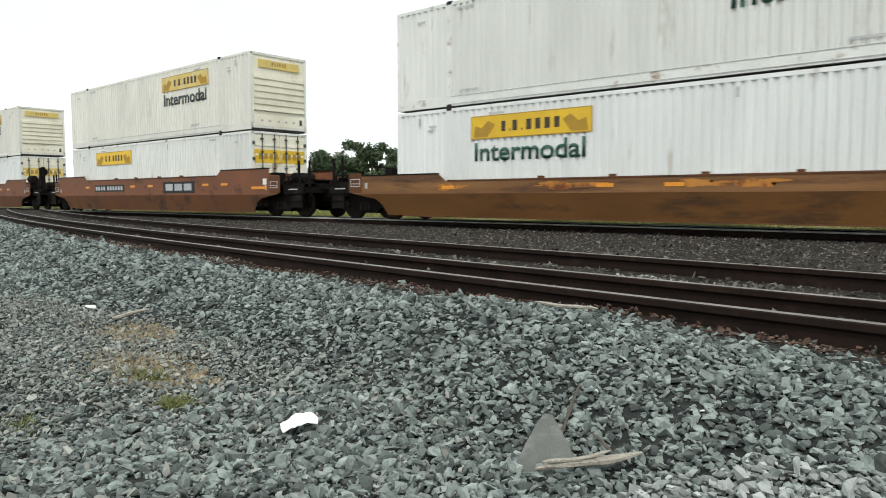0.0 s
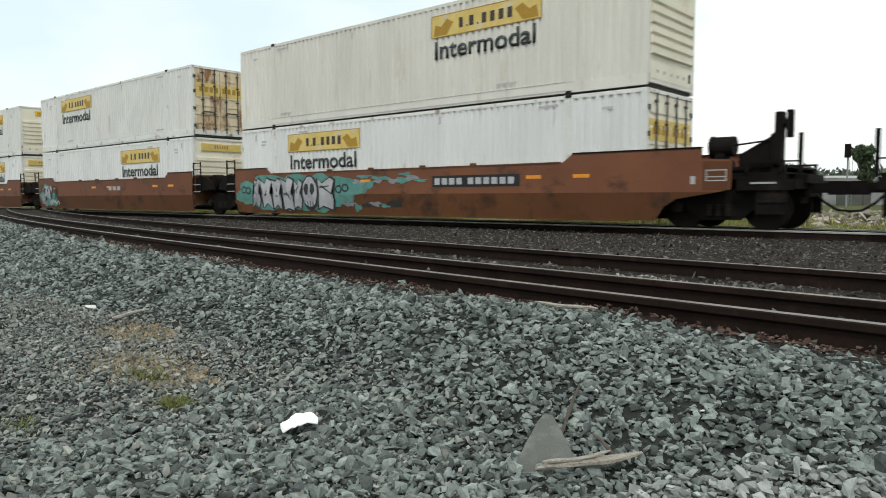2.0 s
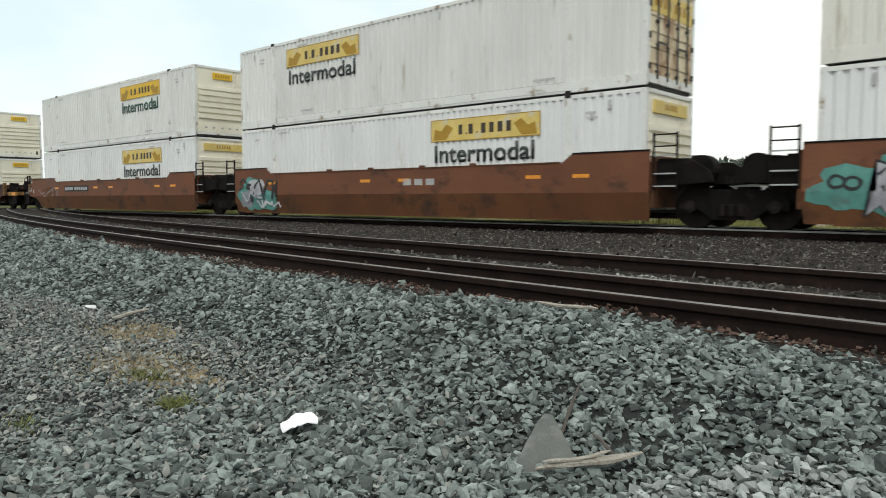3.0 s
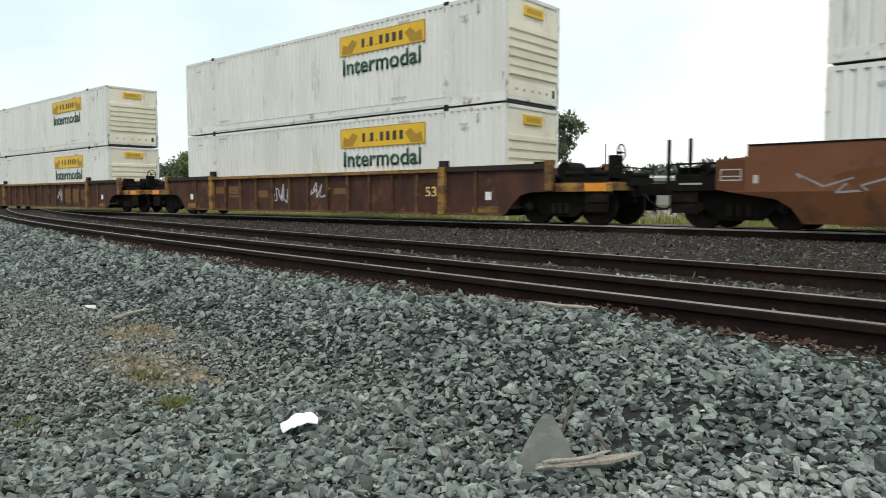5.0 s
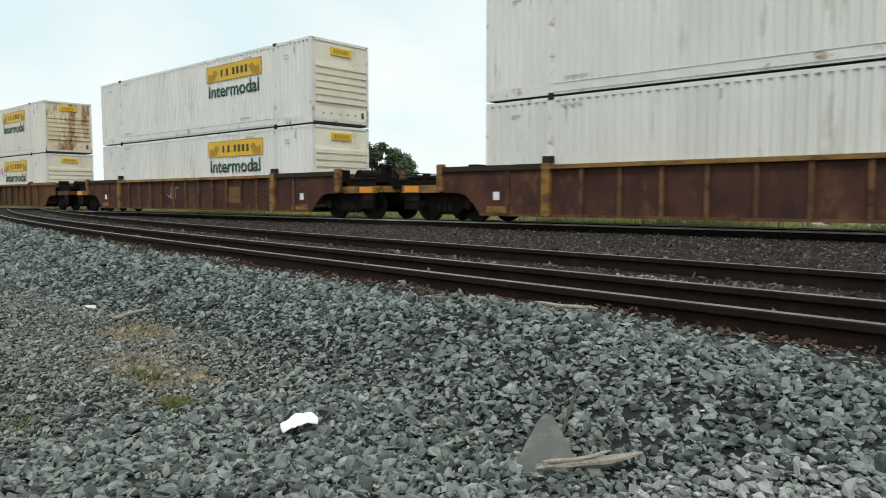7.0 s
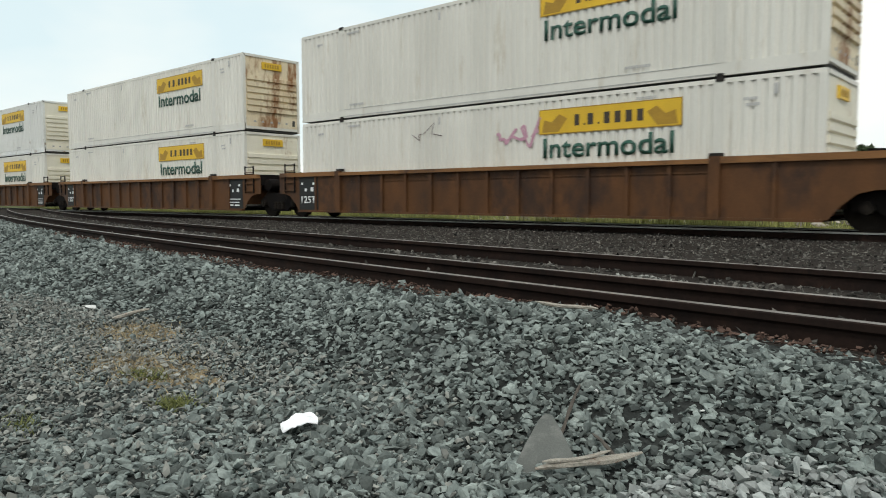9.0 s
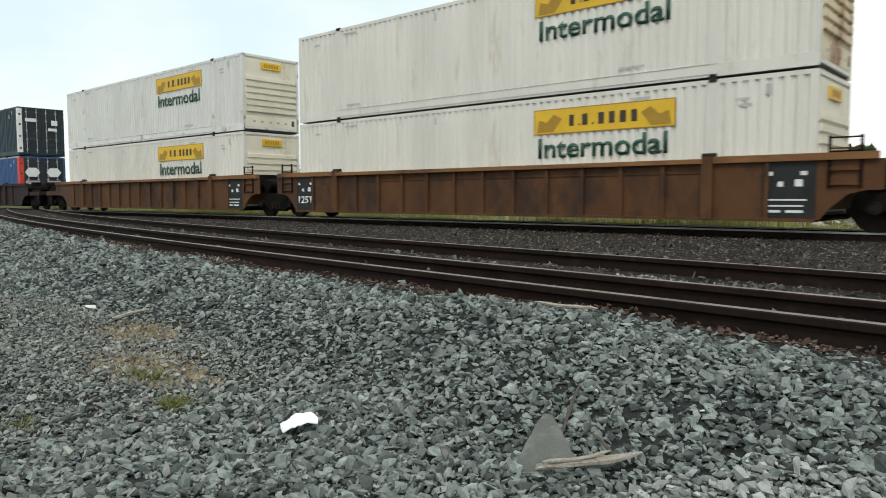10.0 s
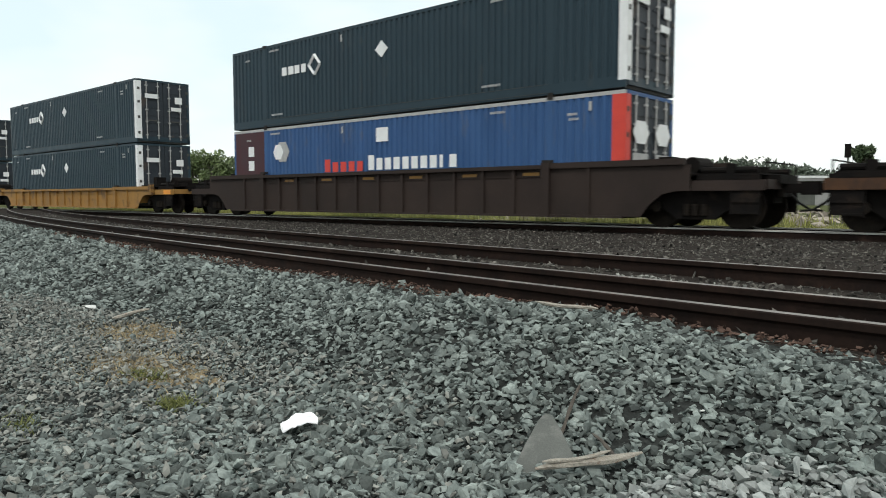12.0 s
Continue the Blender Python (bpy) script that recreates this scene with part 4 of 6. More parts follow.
xs = np.concatenate([np.linspace(-2500, -60, 40), np.linspace(-58, -12, 70), np.linspace(-11.8, 2, 110), np.linspace(2.5, 30, 30), np.linspace(40, 2500, 40)])
ys = np.concatenate([np.linspace(-2500, -8, 30), np.linspace(-7, 0.4, 15), np.linspace(0.5, 7, 120), np.linspace(7.1, 24, 80), np.linspace(25, 80, 30), np.linspace(90, 2500, 40)])


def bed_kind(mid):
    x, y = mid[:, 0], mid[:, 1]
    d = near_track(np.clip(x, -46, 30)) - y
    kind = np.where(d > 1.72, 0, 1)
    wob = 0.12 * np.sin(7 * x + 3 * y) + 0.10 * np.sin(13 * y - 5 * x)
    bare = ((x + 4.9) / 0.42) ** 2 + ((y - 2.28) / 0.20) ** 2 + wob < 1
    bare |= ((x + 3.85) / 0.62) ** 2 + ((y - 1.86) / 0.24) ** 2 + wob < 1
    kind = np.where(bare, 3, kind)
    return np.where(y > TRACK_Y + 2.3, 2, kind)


ground = tagged(sheet("ground", xs, ys, ground_z, [M["shade_bed"], M["dark_bed"], M["grass_soil"], M["dirt"]], bed_kind), "grey crushed-stone ballast and weedy land beside railway tracks", "ground", kind="structure")


def rail_mesh(path, z_top, bright):
    """A flat-bottomed rail swept along a path of (x, y)."""
    sec = [(-0.069, -0.186), (0.069, -0.186), (0.069, -0.172), (0.012, -0.150), (0.009, -0.055), (0.036, -0.038), (0.037, -0.006), (0.030, 0.0), (-0.030, 0.0), (-0.037, -0.006), (-0.036, -0.038), (-0.009, -0.055), (-0.012, -0.150), (-0.069, -0.172)]
    bm = bmesh.new()
    prev = None
    n = len(sec)
    for i, (x, y) in enumerate(path):
        a, b = path[max(0, i - 1)], path[min(len(path) - 1, i + 1)]
        t = Vector((b[0] - a[0], b[1] - a[1], 0)).normalized()
        side = Vector((-t.y, t.x, 0))
        ring = [bm.verts.new(Vector((x, y, z_top)) + side * u + Vector((0, 0, w))) for u, w in sec]
        if prev:
            for k in range(n):
                f = bm.faces.new((prev[k], prev[(k + 1) % n], ring[(k + 1) % n], ring[k]))
                # bright rails carry the painted shine down the sides of the head too
                f.material_index = 1 if k == 7 or (bright and k in (5, 6, 8, 9)) else 0
        else:
            bm.faces.new(ring[::-1])
        prev = ring
    bm.faces.new(prev)
    me = finish(bm)
    me.materials.append(M["rail_rust"])
    me.materials.append(M["rail_shine" if bright else "rail_head"])
    return me


def track(name, label, rails, ties, z_top, bright, fast=True):
    top = tagged(new(name), label, "railway track", kind="structure")
    for path in rails:
        ob = new("rail", rail_mesh(path, z_top, bright))
        ob.parent = top
    bm = bmesh.new()
    box(bm, -0.115, 0.115, -1.30, 1.30, -0.18, 0.0)
    bmesh.ops.bevel(bm, geom=bm.edges[:], offset=0.012, segments=1, affect="EDGES")
    tie = finish(bm)
    tie.materials.append(M["tie"])
    bm = bmesh.new()
    for s in (-1, 1):
        box(bm, -0.09, 0.09, s * 0.755 - 0.17, s * 0.755 + 0.17, 0.0, 0.014)
        for dy in (-0.10, 0.10):
            box(bm, -0.05, -0.03, s * 0.755 + dy - 0.014, s * 0.755 + dy + 0.014, 0.014, 0.045)
            box(bm, 0.03, 0.05, s * 0.755 + dy - 0.014, s * 0.755 + dy + 0.014, 0.014, 0.045)
    plate = finish(bm)
    plate.materials.append(M["rail_rust"])
    rnd = random.Random(4)
    for x, y, a in ties:
        ob = new("tie", tie)
        ob.parent = top
        ob.matrix_basis = pose(x, y, z_top - 0.198 + rnd.uniform(-0.008, 0.004), 0, 0, a + rnd.uniform(-1.5, 1.5))
        pl = new("tie_plate", plate)
        pl.parent = ob
    return top


far_x = np.linspace(-400, 120, 105)
track("track_far", "main-line track with polished rails on dark ballast", [[(x, TRACK_Y - 0.755) for x in far_x], [(x, TRACK_Y + 0.755) for x in far_x]],
      [(-62 + i * 0.55, TRACK_Y, 0) for i in range(150)], 0.0, True)


def offset_path(off, x0, x1, n):
    out = []
    for x in np.linspace(x0, x1, n):
        slope = -0.1 + 0.0052 * x
        k = 1 / math.hypot(1, slope)
        out.append((x - slope * off * k * 1.0, near_track(x) + off * k))
    return out


tie_rows = []
for i in range(95):
    x = 4 - i * 0.54
    tie_rows.append((x, near_track(x), math.degrees(math.atan(-0.1 + 0.0052 * x))))
track("track_near", "side track with rusty rails on oily dark ballast", [offset_path(-0.755, -42, 14, 90), offset_path(0.755, -42, 14, 90)], tie_rows, 0.133, False)
loose = tagged(new("spare_rail"), "loose rusty rail lying along the ballast shoulder", "rail")
for a, b in ((-40, -26.5), (-26.49, -13.0), (-12.99, 12)):
    ob = new("rail_length", rail_mesh(offset_path(-1.50, a, b, 40), 0.128, False))
    ob.parent = loose

# ---- crushed stone ----
rng = np.random.default_rng(7)


def rock_shapes(n, seed, corners):
    """Angular stones: hulls of a few corners, flattened."""
    shapes = []
    r = np.random.default_rng(seed)
    for _ in range(n):
        bm = bmesh.new()
        done = []
        while len(done) < corners:
            d = r.normal(size=3)
            d = d / np.linalg.norm(d) * r.uniform(0.85, 1.0)
            if all(np.linalg.norm(d - o) > 0.62 for o in done) or r.uniform() < 0.02:
                done.append(d)
                bm.verts.new(d)
        bmesh.ops.convex_hull(bm, input=bm.verts[:])
        bmesh.ops.triangulate(bm, faces=bm.faces[:])
        bm.verts.index_update()
        co = np.array([v.co[:] for v in bm.verts])
        fa = np.array([[v.index for v in f.verts] for f in bm.faces])
        bm.free()
        co = (co - co.mean(0)) / (np.ptp(co, axis=0).max())
        co *= np.array([1.2, r.uniform(0.55, 0.95), r.uniform(0.34, 0.68)])
        shapes.append((co, fa))
    return shapes


def turns(n, flat):
    """Random turns, lying more or less flat."""
    a = rng.uniform(0, math.tau, n)
    tilt = rng.normal(0, flat, n)
    b = rng.uniform(0, math.tau, n)
    ca, sa = np.cos(a), np.sin(a)
    rz = np.zeros((n, 3, 3))
    rz[:, 0, 0], rz[:, 0, 1], rz[:, 1, 0], rz[:, 1, 1], rz[:, 2, 2] = ca, -sa, sa, ca, 1
    ax = np.stack([np.cos(b), np.sin(b), np.zeros(n)], -1)
    k = np.zeros((n, 3, 3))
    k[:, 0, 2], k[:, 1, 2], k[:, 2, 0], k[:, 2, 1] = ax[:, 1], -ax[:, 0], -ax[:, 1], ax[:, 0]
    s, c = np.sin(tilt)[:, None, None], np.cos(tilt)[:, None, None]
    return (np.eye(3) + s * k + (1 - c) * (k @ k)) @ rz


def strew(name, pts, sizes, mat, label, seed, flat=0.5, sink=0.1, corners=7):
    """Many stones in one mesh."""
    shapes = rock_shapes(24, seed, corners)
    which = rng.integers(0, len(shapes), len(pts))
    verts, faces, base = [], [], 0
    for k, (co, fa) in enumerate(shapes):
        sel = which == k
        n = int(sel.sum())
        if not n:
            continue
        rot = turns(n, flat)
        v = np.einsum("nij,vj->nvi", rot, co) * sizes[sel][:, None, None]
        low = v[:, :, 2].min(1)
        p = pts[sel].copy()
        p[:, 2] += -low - sink * sizes[sel]
        v += p[:, None, :]
        verts.append(v.reshape(-1, 3))
        faces.append((fa[None] + (np.arange(n) * len(co))[:, None, None] + base).reshape(-1, 3))
        base += n * len(co)
    me = bpy.data.meshes.new(name)
    me.from_pydata(np.concatenate(verts).tolist(), [], np.concatenate(faces).tolist())
    me.materials.append(M[mat])
    me.update()
    return tagged(new(name, me), label, "gravel", kind="stuff")


def scatter(n, x0, x1, y0, y1, keep):
    x, y = rng.uniform(x0, x1, n), rng.uniform(y0, y1, n)
    k = keep(x, y)
    x, y = x[k], y[k]
    return np.stack([x, y, ground_z(x, y)], -1)


def wedge(x, y):
    """Ground ahead of the camera, with a margin."""
    a = np.degrees(np.arctan2(-x, y))
    return (a > 3) & (a < 80)


def fore(x, y, lo, hi):
    d = np.hypot(x, y)
    gap = near_track(x) - y
    return wedge(x, y) & (gap > 1.58) & (d >= lo) & (d < hi)


layers = []
for lo, hi, dens, size in ((1.0, 3.4, 4600, 0.030), (3.4, 6.2, 2500, 0.034), (6.2, 12.0, 950, 0.042), (12.0, 30, 330, 0.062)):
    x0, x1, y0, y1 = -hi, 0.3, 0.3, min(hi, 13)
    n = int((x1 - x0) * (y1 - y0) * dens)
    p = scatter(n, x0, x1, y0, y1, lambda x, y: fore(x, y, lo, hi))
    # fewer stones where dirt shows
    bare = np.exp(-(((p[:, 0] + 4.9) / 0.5) ** 2 + ((p[:, 1] - 2.28) / 0.22) ** 2) ** 2) + np.exp(-(((p[:, 0] + 3.85) / 0.7) ** 2 + ((p[:, 1] - 1.86) / 0.26) ** 2) ** 2)
    p = p[rng.uniform(0, 1, len(p)) > 0.82 * np.clip(bare, 0, 1)]
    p[:, 2] += rng.uniform(-0.030, 0.016, len(p)) - 0.022 * smooth_step(2.3, 1.7, near_track(p[:, 0]) - p[:, 1])
    # trodden ground on one side, with smaller stones
    fine = 1 - 0.32 * smooth_step(-2.4, -3.4, p[:, 0]) * smooth_step(3.0, 2.2, p[:, 1])
    layers.append((p, fine * np.clip(rng.lognormal(math.log(size), 0.36, len(p)), size * 0.4, size * 2.1)))
# coarser cover all round, out of the near ground
p = scatter(9000, -16, 14, -6, 6.5, lambda x, y: (near_track(x) - y > 1.6) & ~(wedge(x, y) & (np.hypot(x, y) > 1.0)) & (rng.uniform(0, 1, len(x)) < np.clip(5.0 / (np.hypot(x, y) + 1.0), 0.3, 1)))
layers.append((p, np.clip(rng.lognormal(math.log(0.075), 0.3, len(p)), 0.03, 0.14)))
strew("gravel", np.concatenate([a for a, _ in layers]), np.concatenate([b for _, b in layers]), "stone", "loose blue-grey crushed stone ballast", 3, 0.62, 0.18, 9)

bed = scatter(285000, -34, 1, 2, 18.4, lambda x, y: wedge(x, y) & (near_track(x) - y < 1.62) & (rng.uniform(0, 1, len(x)) < np.clip(9.0 / np.hypot(x, y), 0.15, 1)))
bed[:, 2] -= 0.01
strew("ballast", bed, np.clip(rng.lognormal(math.log(0.050), 0.3, len(bed)), 0.024, 0.10), "dark_stone", "dark oily ballast stones between the tracks", 5, 0.5, 0.3, 5)

fines = scatter(24000, -7.5, -1.2, 0.4, 2.5, lambda x, y: wedge(x, y) & (near_track(x) - y > 2.9) & (rng.uniform(0, 1, len(x)) < np.clip((-x - 1.2) / 3.0, 0, 1)))
fines[:, 2] += rng.uniform(-0.01, 0.022, len(fines))
strew("fine_gravel", fines, np.clip(rng.lognormal(math.log(0.020), 0.4, len(fines)), 0.008, 0.05), "fines", "small tan and grey chippings between larger stones", 6, 0.6, 0.1)

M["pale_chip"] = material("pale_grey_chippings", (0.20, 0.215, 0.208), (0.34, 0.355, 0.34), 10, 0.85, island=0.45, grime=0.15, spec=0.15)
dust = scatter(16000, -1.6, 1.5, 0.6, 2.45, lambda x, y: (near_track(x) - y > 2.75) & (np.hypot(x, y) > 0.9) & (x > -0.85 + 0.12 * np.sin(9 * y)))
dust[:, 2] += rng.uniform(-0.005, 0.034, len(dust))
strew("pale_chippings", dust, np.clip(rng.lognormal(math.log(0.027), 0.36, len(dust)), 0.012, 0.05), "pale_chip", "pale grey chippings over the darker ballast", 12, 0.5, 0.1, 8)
# stones heaped against the near rail, up to its head
heap = scatter(40000, -3.4, 1.0, 3, 6.5, lambda x, y: (y - near_track(x) > -0.68) & (y - near_track(x) < -0.40))
heap = heap[:3800]
heap[:, 2] += rng.uniform(0.0, 0.108, len(heap)) * (0.75 + 0.25 * np.sin(2.3 * heap[:, 0]))
strew("heaped_chippings", heap, np.clip(rng.lognormal(math.log(0.027), 0.3, len(heap)), 0.012, 0.05), "fines", "dusty chippings heaped inside the near rail", 14, 0.5, 0.2, 6)
chips = scatter(60000, -14, 6, 2, 6.5, lambda x, y: (near_track(x) - y > 1.57) & (near_track(x) - y < 1.66 + 0.12 * (1 + np.sin(3.1 * x) * np.sin(1.3 * x + 1))))
chips = chips[:4200]
chips[:, 2] += rng.uniform(0.0, 0.03, len(chips))
strew("rust_chippings", chips, np.clip(rng.lognormal(math.log(0.022), 0.35, len(chips)), 0.008, 0.045), "rust_chip", "rusty brown chippings along the foot of the rail", 8, 0.4, 0.1)

# ---- the train: containers and cars in running order ----
white = container("white", "cream", "rail_white")
tagged(white, "white ribbed intermodal container with yellow sign panel", group="stacked containers")
aged = container("white_warm", "rusty", "white_warm", rods="rusty")
tagged(aged, "white ribbed container with rust-stained end", group="stacked containers")
old_warm = container("white_warm", "cream", "white_warm", faded=True)
tagged(old_warm, "yellowed white container with faded yellow sign", group="stacked containers")
clean = container("white_clean", "cream", "white_clean")
tagged(clean, "bright white ribbed container with yellow sign panel", group="stacked containers")
warm = container("white_warm", "cream", "white_warm")
tagged(warm, "cream-tinged white ribbed container with yellow sign", group="stacked containers")
old = container("white_clean", "cream", "rail_white", faded=True)
tagged(old, "older white ribbed container with faded yellow sign", group="stacked containers")
plain = container("white", "cream", "rail_white", word=False)
tagged(plain, "white container with yellow sign panel only", group="stacked containers")
old_rust = container("white", "rusty", "rail_white", faded=True, rods="rusty")
tagged(old_rust, "older white container with faded sign and rusty doors", group="stacked containers")
navy = dark_container("navy")
tagged(navy, "dark navy container with white diamond mark", group="stacked containers")
blue = dark_container("blue")
tagged(blue, "blue container with white lettering blocks and red corner", group="stacked containers")
USED = set()
LOW_Z, HIGH_Z = 0.29, 3.216


def load(template, x, z, turned=False):
    if template.name in USED:
        ob = copy_thing(template, pose(0, 0, 0))
    else:
        USED.add(template.name)
        ob = template
    if turned:
        ob["turned"] = 1
    elif "turned" in ob:
        del ob["turned"]
    return rolls(ob, x, z)


STACKS = [
    # middle at the start, upper and lower container, each with whether it is turned about
    (-7.25, white, 0, clean, 1), (-31.3, old_warm, 0, plain, 1), (-55.4, old_warm, 0, old, 1), (-75.3, old_rust, 1, old, 0),
    (-95.0, white, 0, old, 0), (-119.0, white, 0, white, 0), (-142.95, white, 0, white, 0), (-166.75, white, 0, white, 0),
    (-190.5, aged, 0, warm, 0), (-210.4, aged, 0, warm, 0), (-230.2, white, 0, warm, 0), (-253.92, navy, 0, blue, 0),
    (-278.2, navy, 0, navy, 0), (-302.3, navy, 0, navy, 0)]
for x, up, ut, lowc, lt in STACKS:
    load(up, x, HIGH_Z, ut)
    under = load(lowc, x, LOW_Z, lt)
    if x == -190.5:
        tagged_box = under


CARS = [("smooth", "cc", 0), ("smooth", "cc", 0), ("smooth", "tc", 1), ("smooth", "ts", 0), ("smooth", "cs", 0),
        ("yellow", "cc", 1), ("yellow", "cc", 1), ("yellow", "cc", 1), ("orange", "tc", 0), ("orange", "ts", 0), ("orange", "cs", 0),
        ("dark", "cc", 0), ("gold", "cc", 0), ("gold", "cc", 0)]
LABELS = {"smooth": "red-brown smooth-sided well car carrying two containers", "yellow": "rust-brown ribbed well car with yellow top chord",
          "orange": "orange-brown ribbed articulated well car with black panels", "dark": "dark brown ribbed well car", "gold": "weathered yellow ribbed well car"}


# ---- paint and marks on the cars' near sides ----
def painted(name, outline, mat, parent, lift, folded=True, label=""):
    """A flat patch of paint laid on the near side, bent where the side folds."""
    bm = bmesh.new()
    bm.faces.new([bm.verts.new((x, 0, z)) for x, z in outline])
    bmesh.ops.triangulate(bm, faces=bm.faces[:])
    if folded:
        bmesh.ops.bisect_plane(bm, geom=bm.verts[:] + bm.edges[:] + bm.faces[:], plane_co=(0, 0, 0.8), plane_no=(0, 0, 1))
    for v in bm.verts:
        v.co.y = -(side_y(v.co.z) if folded else 1.42) - lift
    me = finish(bm)
    return part(name, me, mat, parent, label)


def cloud_shape(cx, cz, rx, rz, rnd, n=26, rough=0.22, top=1.5, low=0.17):
    out = []
    ph = [rnd.uniform(0, math.tau) for _ in range(4)]
    for i in range(n):
        a = i * math.tau / n
        k = 1 + rough * (math.sin(3 * a + ph[0]) + 0.7 * math.sin(5 * a + ph[1]) + 0.5 * math.sin(9 * a + ph[2])) / 2
        out.append((max(-8.3, cx + rx * k * math.cos(a)), min(top, max(low, cz + rz * k * math.sin(a)))))
    return out


def bar_shape(p, q, w0, w1):
    dx, dz = q[0] - p[0], q[1] - p[1]
    d = math.hypot(dx, dz)
    nx, nz = -dz / d, dx / d
    return [(p[0] + nx * w0, p[1] + nz * w0), (q[0] + nx * w1, q[1] + nz * w1), (q[0] - nx * w1, q[1] - nz * w1), (p[0] - nx * w0, p[1] - nz * w0)]


def sprayed_piece(car):
    """Large sprayed piece: teal clouds and wisps, then angular silver blocks with black edges."""
    rnd = random.Random(11)
    for cx, cz, rx, rz in ((-7.5, 0.85, 0.75, 0.42), (-6.2, 0.85, 1.3, 0.66), (-4.6, 0.85, 1.3, 0.66), (-3.0, 0.90, 1.2, 0.62), (-2.2, 0.95, 0.85, 0.42), (-1.5, 1.02, 0.7, 0.24)):
        painted("spray_cloud", cloud_shape(cx, cz, rx, rz, rnd, rough=0.28), "teal", car, 0.005 + 0.0006 * (cx + 9))
    for k in range(11):
        cx, cz = -1.4 + 0.27 * k + rnd.uniform(-0.1, 0.1), 1.22 + 0.10 * math.sin(k * 1.7) + rnd.uniform(-0.08, 0.08)
        painted("spray_cloud", cloud_shape(cx, cz, rnd.uniform(0.18, 0.42), rnd.uniform(0.035, 0.10), rnd, rough=0.5), "teal" if k % 3 else "spray_grey", car, 0.010 + 0.0004 * k)
    for k in range(6):
        cx, cz = -1.9 + 0.42 * k, 0.42 + rnd.uniform(-0.06, 0.10)
        painted("spray_cloud", cloud_shape(cx, cz, rnd.uniform(0.15, 0.3), rnd.uniform(0.05, 0.12), rnd, rough=0.5), ("spray_grey", "teal", "spray_black")[k % 3], car, 0.010 + 0.0004 * k)
    x = -7.2
    for k, w in enumerate((0.50, 0.66, 0.58, 0.66, 0.50, 0.80, 0.86)):
        if k == 5:
            painted("block_edge", cloud_shape(x + 0.4, 0.86, 0.46, 0.60, rnd, rough=0.06), "spray_black", car, 0.016)
            painted("silver_block", cloud_shape(x + 0.4, 0.88, 0.38, 0.51, rnd, rough=0.06), "silver", car, 0.021)
            for dx in (0.22, 0.54):
                painted("block_edge", cloud_shape(x + dx, 0.98, 0.12, 0.20, rnd, rough=0.1), "spray_black", car, 0.025)
            for dx in (0.26, 0.40, 0.54):
                painted("block_edge", bar_shape((x + dx, 0.38), (x + dx, 0.56), 0.02, 0.025), "spray_black", car, 0.025)
            x += w
            continue
        lean = rnd.uniform(-0.10, 0.10)
        lo, hi = rnd.uniform(0.26, 0.36), rnd.uniform(1.26, 1.42)
        core = [(x + 0.05 + lean, lo), (x + 0.28 + lean, lo + rnd.uniform(0.06, 0.2)), (x + w - 0.08 + lean, lo - 0.02), (x + w - 0.02, 0.62),
                (x + w - 0.14, 0.86), (x + w, hi - 0.1), (x + w - 0.22 - lean, hi), (x + 0.26, hi - rnd.uniform(0.1, 0.2)), (x + 0.02 - lean, hi - 0.04), (x + 0.12, 0.85)]
        mx, mz = x + w / 2, 0.83
        edge = [(mx + (a - mx) * 1.22, mz + (b - mz) * 1.12) for a, b in core]
        painted("block_edge", edge, "spray_black", car, 0.016 + 0.0003 * k)
        painted("silver_block", core, "silver", car, 0.021)
        for _ in range(2):
            cz = rnd.uniform(0.55, 1.1)
            painted("block_edge", bar_shape((x + rnd.uniform(0.12, 0.3), cz), (x + w - rnd.uniform(0.1, 0.3), cz + rnd.uniform(-0.3, 0.3)), 0.03, 0.015), "spray_black", car, 0.025)
        x += w + 0.01
    for dx, cz in ((-7.75, 0.98), (-7.48, 0.95), (-2.35, 0.96), (-2.02, 1.0)):
        painted("block_edge", cloud_shape(dx, cz, 0.17, 0.14, rnd, rough=0.08), "spray_black", car, 0.0185)
        painted("silver_block", cloud_shape(dx, cz, 0.10, 0.08, rnd, rough=0.08), "teal", car, 0.021)
    number_panel(car, 1.75, 4.8)


def number_panel(car, a, b, z0=0.98, z1=1.30, backed=True, n=10):
    """A car number as plain pale bars on a black strip."""
    y = -1.504
    top = part("number_panel", boxes((a, b, y - 0.002, y + 0.002, z0, z1)), "black_panel" if backed else "oxide", car)
    w = (b - a - 0.2) / (n + 0.5)
    for i in range(n):
        x = a + 0.1 + (i + (0.5 if i > 3 else 0)) * w
        part("number_bar", boxes((x, x + w * 0.70, y - 0.006, y - 0.002, z0 + 0.07, z1 - 0.07)), "silver" if backed else "grey_ink", top)


def maker_blocks(car, a, b):
    """A large maker's mark as plain white blocks on black."""
    y = -1.504
    top = part("logo_panel", boxes((a, b, y - 0.002, y + 0.002, 0.88, 1.36)), "black_panel", car)
    w = (b - a - 0.3) / 3
    for i in range(3):
        x = a + 0.15 + i * w
        part("letter_block", boxes((x + 0.06, x + w - 0.10, y - 0.006, y - 0.002, 0.99, 1.27)), "silver", top)
    part("white_plate", boxes((9.18, 9.40, y - 0.006, y, 1.16, 1.38)), "white_ink", car)
    part("reflector", boxes((8.45, 9.40, y - 0.006, y, 1.00, 1.10)), "reflector", car)


